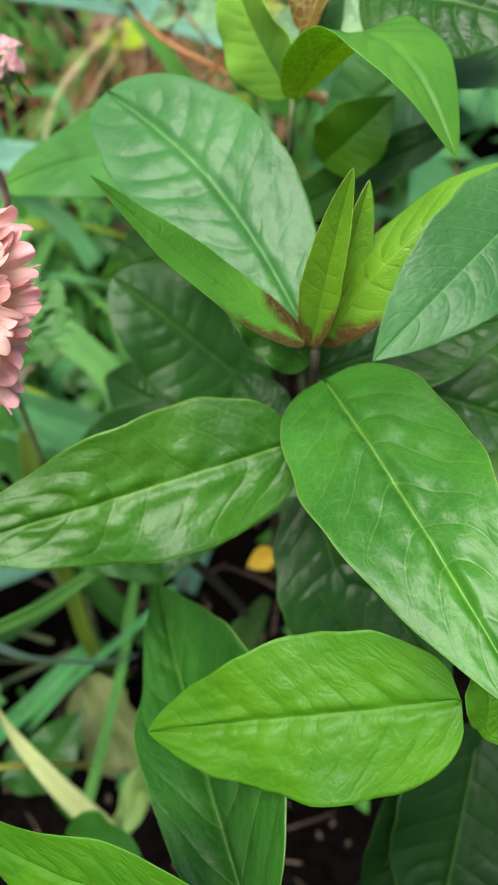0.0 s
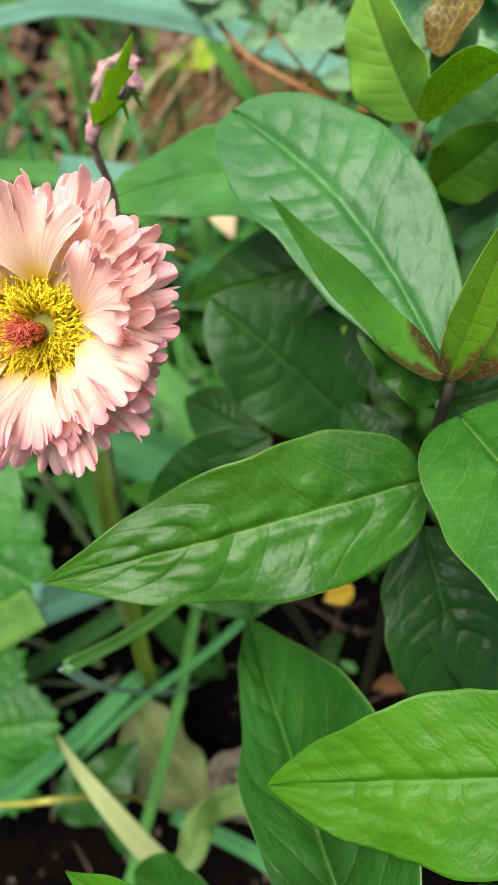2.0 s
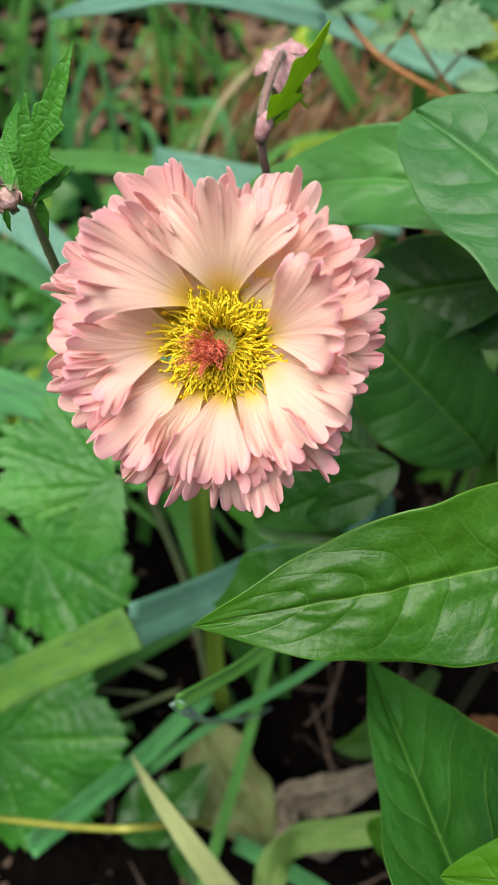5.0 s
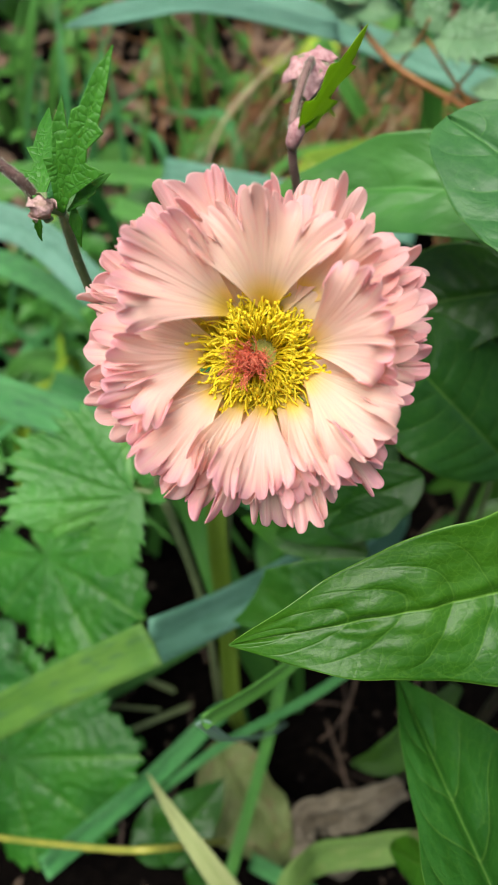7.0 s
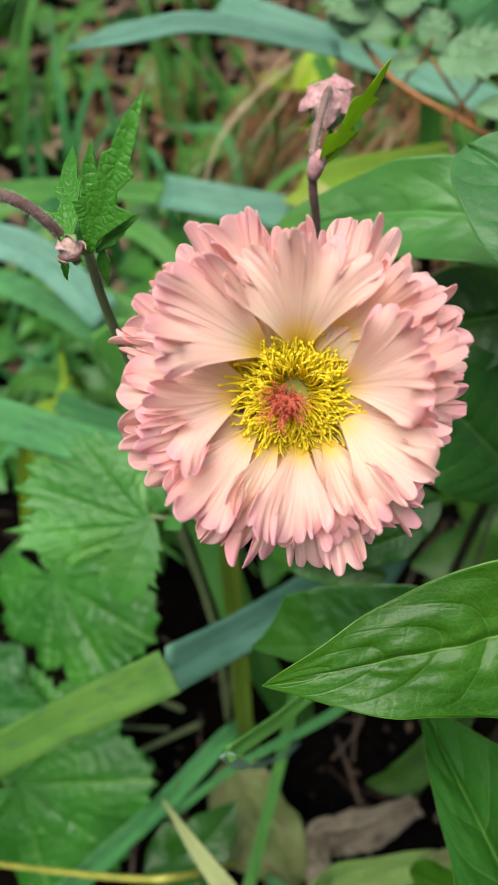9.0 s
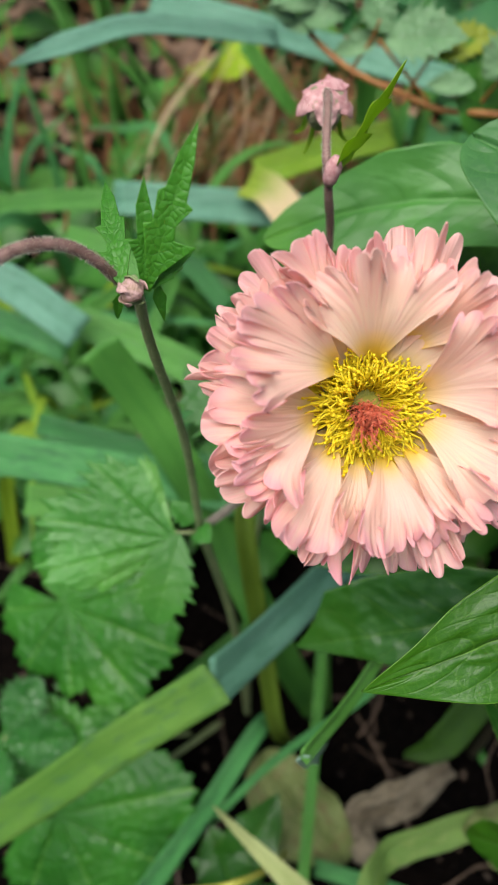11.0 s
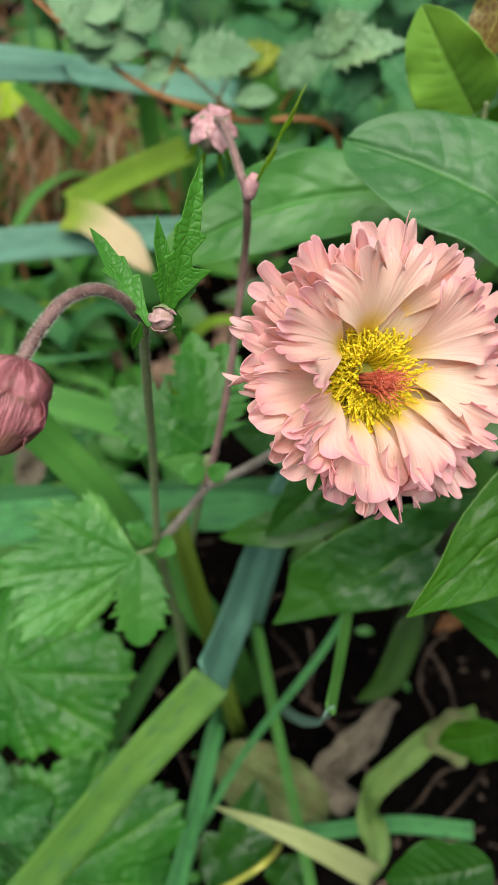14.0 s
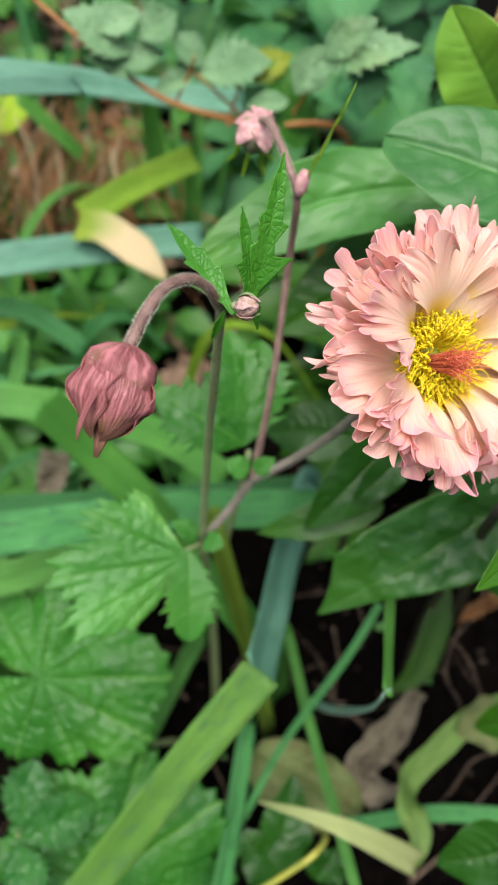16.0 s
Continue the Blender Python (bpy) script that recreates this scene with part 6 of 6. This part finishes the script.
for k, (x, y, c, ln, w, way) in enumerate((
    (-0.06, 0.36, 10, 0.09, 0.0055, 2.6), (-0.10, 0.33, 9, 0.08, 0.0050, 0.4), (-0.12, 0.40, 9, 0.10, 0.006, 0.1), (-0.03, 0.42, 8, 0.09, 0.005, 2.9), (-0.16, 0.36, 8, 0.09, 0.006, 0.6), (-0.07, 0.45, 8, 0.09, 0.005, 1.9),
)):
    sprawl(x, y, c, ln, w, (STRAP_GREEN, STRAP_BLUE, STRAP_GREEN, STRAP_LIME), 160 + k, way)

# stems and withered leaves on the soil
def single(name, mesh, label, category, group=""):
    return tagged(new(name, mesh), label, category, group)


single("plant_stem", tube_mesh([(-0.125, 0.196, 0.005), (-0.095, 0.19, 0.036), (-0.048, 0.185, 0.078), (-0.032, 0.186, 0.085), (-0.022, 0.196, 0.05), (-0.016, 0.21, -0.012)], 0.0008, 0.0011, STEM_YELLOW), "thin yellow-green plant stem arching over the soil", "stem")
single("withered_leaf", leaf_mesh((-0.0270, 0.2364, 0.0177), (0.0042, 0.2015, 0.0064), 0.028, DEAD_GREEN, wave=0.16, quilt=0.003, fold=0.2, arch=0.1, lumpy=1.0, p=0.4, q=0.5), "half-withered pale green leaf on the soil", "leaf", "withered leaves")
single("withered_leaf", strap_mesh([(0.0409, 0.2271, 0.0318), (0.0304, 0.2219, 0.0242), (0.0191, 0.2184, 0.0172), (0.0112, 0.2153, 0.0141), (0.0107, 0.2083, 0.0147), (0.0204, 0.2020, 0.0113), (0.0301, 0.2041, 0.0096)], 0.0135, DEAD, fold=0.5, taper=0.3, wave=0.15, crumple=0.8, start=0.6, twist=40, nv=16, count=70), "crumpled grey-brown dead leaf on dark soil", "leaf", "withered leaves")
single("withered_leaf", strap_mesh([(0.0742, 0.2336, 0.0718), (0.0679, 0.2372, 0.0632), (0.0614, 0.2370, 0.0535)], 0.0065, STRAW, fold=0.7, taper=0.5, wave=0.4, crumple=0.8, nv=10, count=40), "curled orange-brown dead leaf", "leaf", "withered leaves")
single("withered_leaf", strap_mesh([(0.0460, 0.2389, 0.0936), (0.0373, 0.2296, 0.0798), (0.0288, 0.2232, 0.0682), (0.0199, 0.2229, 0.0589)], 0.011, STRAP_OLIVE, fold=0.4, taper=0.4, start=0.3), "drooping olive-green leaf above the soil", "leaf", "withered leaves")
single("withered_leaf", strap_mesh([(-0.0019, 0.1746, 0.0547), (0.0040, 0.1798, 0.0570), (0.0063, 0.1894, 0.0557), (0.0125, 0.1970, 0.0505), (0.0263, 0.2008, 0.0509), (0.0416, 0.2038, 0.0557), (0.0565, 0.2021, 0.0594)], 0.0095, STRAP_FADE, fold=0.25, taper=0.0, crumple=0.2, start=0.6, nv=10, count=60), "twisted yellow-green leaf lying on others", "leaf", "withered leaves")
for pts in ([(0.0691, 0.2364, 0.0576), (0.0591, 0.2338, 0.0443), (0.0533, 0.2257, 0.0347), (0.0538, 0.2149, 0.0300), (0.0474, 0.2086, 0.0226)],
            [(0.0521, 0.1934, 0.0387), (0.0447, 0.1954, 0.0302), (0.0357, 0.1915, 0.0205), (0.0255, 0.1893, 0.0143)],
            [(0.0609, 0.2360, 0.0436), (0.0632, 0.2241, 0.0391), (0.0606, 0.2085, 0.0320)],
            [(0.0231, 0.2636, 0.0346), (0.0200, 0.2511, 0.0245), (0.0120, 0.2423, 0.0169)]):
    single("dry_stalk", tube_mesh(pts, 0.0006, 0.0003, TWIG, None, 6, 0.2), "thin curled brown dry stalk on the soil", "stalk", "dry stalks")
single("withered_leaf", leaf_mesh((0.0529, 0.1991, 0.0626), (0.0354, 0.2016, 0.0548), 0.02, DEAD_GREEN, wave=0.1), "half-withered pale green leaf", "leaf", "withered leaves")
single("withered_leaf", strap_mesh([(-0.0593, 0.3573, 0.0854), (-0.0648, 0.3498, 0.0786), (-0.0714, 0.3424, 0.0723)], 0.012, DEAD, fold=0.5, taper=0.5, wave=0.2, crumple=0.6, nv=10, count=40), "pale curled dead leaf among the straps", "leaf", "withered leaves")
single("fallen_petal", leaf_mesh((0.0480, 0.2443, 0.1145), (0.0394, 0.2402, 0.1122), 0.0075, YELLOW_BIT, nu=12, nv=8, quilt=0.0004), "small fallen yellow petal", "petal")
low_green = thing("seedling", (-0.0264, 0.2116, -0.0120), "dark green seedling with rounded leaves on the soil", "plant")
for a, b, w in (((-0.0400, 0.1935, 0.0222), (-0.0202, 0.2175, 0.0404), 0.02), ((-0.0365, 0.1918, 0.0224), (-0.0436, 0.2096, 0.0347), 0.018), ((-0.0259, 0.1866, 0.0235), (-0.0153, 0.1914, 0.0314), 0.016)):
    part("leaf", leaf_mesh(a, b, w, LEAF_DARK, quilt=0.002, wave=0.08), low_green)

# ---- plant with orange stems and toothed leaves at the back ----
fern = thing("toothed_leaf_plant", (0.06, 0.40, 0.03), "orange-stemmed plant with grey-green toothed leaflets", "plant")
part("stem", tube_mesh([(-0.0284, 0.4191, 0.2311), (-0.0109, 0.3986, 0.2158), (0.0058, 0.3828, 0.2051), (0.0307, 0.3739, 0.1967), (0.0670, 0.3634, 0.1818), (0.07, 0.42, 0.03)], 0.0008, 0.0012, STEM_ORANGE), fern, "thin arching orange-brown stem")
part("stem", tube_mesh([(0.0074, 0.3819, 0.2043), (0.0127, 0.3818, 0.2135), (0.0141, 0.3802, 0.2191)], 0.0005, 0.0004, STEM_ORANGE), fern)
part("stem", tube_mesh([(0.0309, 0.3744, 0.1978), (0.0216, 0.3772, 0.2067), (0.0144, 0.3811, 0.2135)], 0.0006, 0.0004, STEM_ORANGE), fern)
part("stem", tube_mesh([(0.0428, 0.3717, 0.1929), (0.0489, 0.3689, 0.2058), (0.0537, 0.3639, 0.2143)], 0.0006, 0.0004, STEM_ORANGE), fern)
part("stem", tube_mesh([(0.0228, 0.3739, 0.1975), (0.0261, 0.3767, 0.2031), (0.0313, 0.3795, 0.21)], 0.0006, 0.0004, STEM_ORANGE), fern)
for a, b, w, m in (
    ((0.0306, 0.3794, 0.2096), (0.0489, 0.3789, 0.2159), 0.0105, FERN_GOLD),
    ((0.0323, 0.3796, 0.2106), (0.0261, 0.3822, 0.2162), 0.0085, FERN_GOLD),
    ((0.0162, 0.3827, 0.2125), (0.0384, 0.3736, 0.2175), 0.0150, FERN_LEAF),
    ((0.0175, 0.3828, 0.214), (0.011, 0.389, 0.2245), 0.0105, FERN_LEAF),
    ((0.0155, 0.3832, 0.2131), (0.0011, 0.3855, 0.2079), 0.0070, FERN_LEAF),
    ((0.0432, 0.3661, 0.2085), (0.0545, 0.3643, 0.2233), 0.0120, FERN_LEAF),
    ((0.0416, 0.3658, 0.2059), (0.0283, 0.3732, 0.2044), 0.0072, FERN_LEAF),
    ((0.0517, 0.3637, 0.2168), (0.0738, 0.346, 0.2281), 0.0120, FERN_LEAF),
    ((0.0519, 0.3646, 0.2191), (0.0652, 0.3574, 0.2319), 0.0105, FERN_LEAF),
    ((0.0584, 0.3597, 0.2208), (0.0605, 0.3486, 0.2049), 0.0200, FERN_DARK),
    ((0.0688, 0.3494, 0.2221), (0.0751, 0.3371, 0.215), 0.0160, FERN_DARK),
    ((-0.0043, 0.3908, 0.218), (-0.0211, 0.3971, 0.232), 0.0150, FERN_LEAF),
    ((-0.0085, 0.3907, 0.2156), (0.007, 0.3883, 0.2189), 0.0095, FERN_LEAF),
    ((-0.0005, 0.3914, 0.2221), (0.0123, 0.39, 0.2295), 0.0125, FERN_LEAF),
    ((-0.0126, 0.3945, 0.225), (0.002, 0.3931, 0.23), 0.0100, FERN_LEAF),
    ((-0.0083, 0.3906, 0.2156), (-0.0178, 0.3931, 0.2189), 0.0060, FERN_LEAF),
    ((-0.0027, 0.3889, 0.2138), (-0.0134, 0.3912, 0.215), 0.0055, FERN_LEAF),
):
    share = 1.15 * w / 2 / (Vector(b) - Vector(a)).length
    part("leaflet", cut_mesh(a, b, toothed(share, 6, 0.5, 0.9), toothed(share, 6, 0.5, 0.9), m, fold=0.25, sweep=0.55, nu=170, nv=16, quilt=0.0009, droop=0.10), fern)
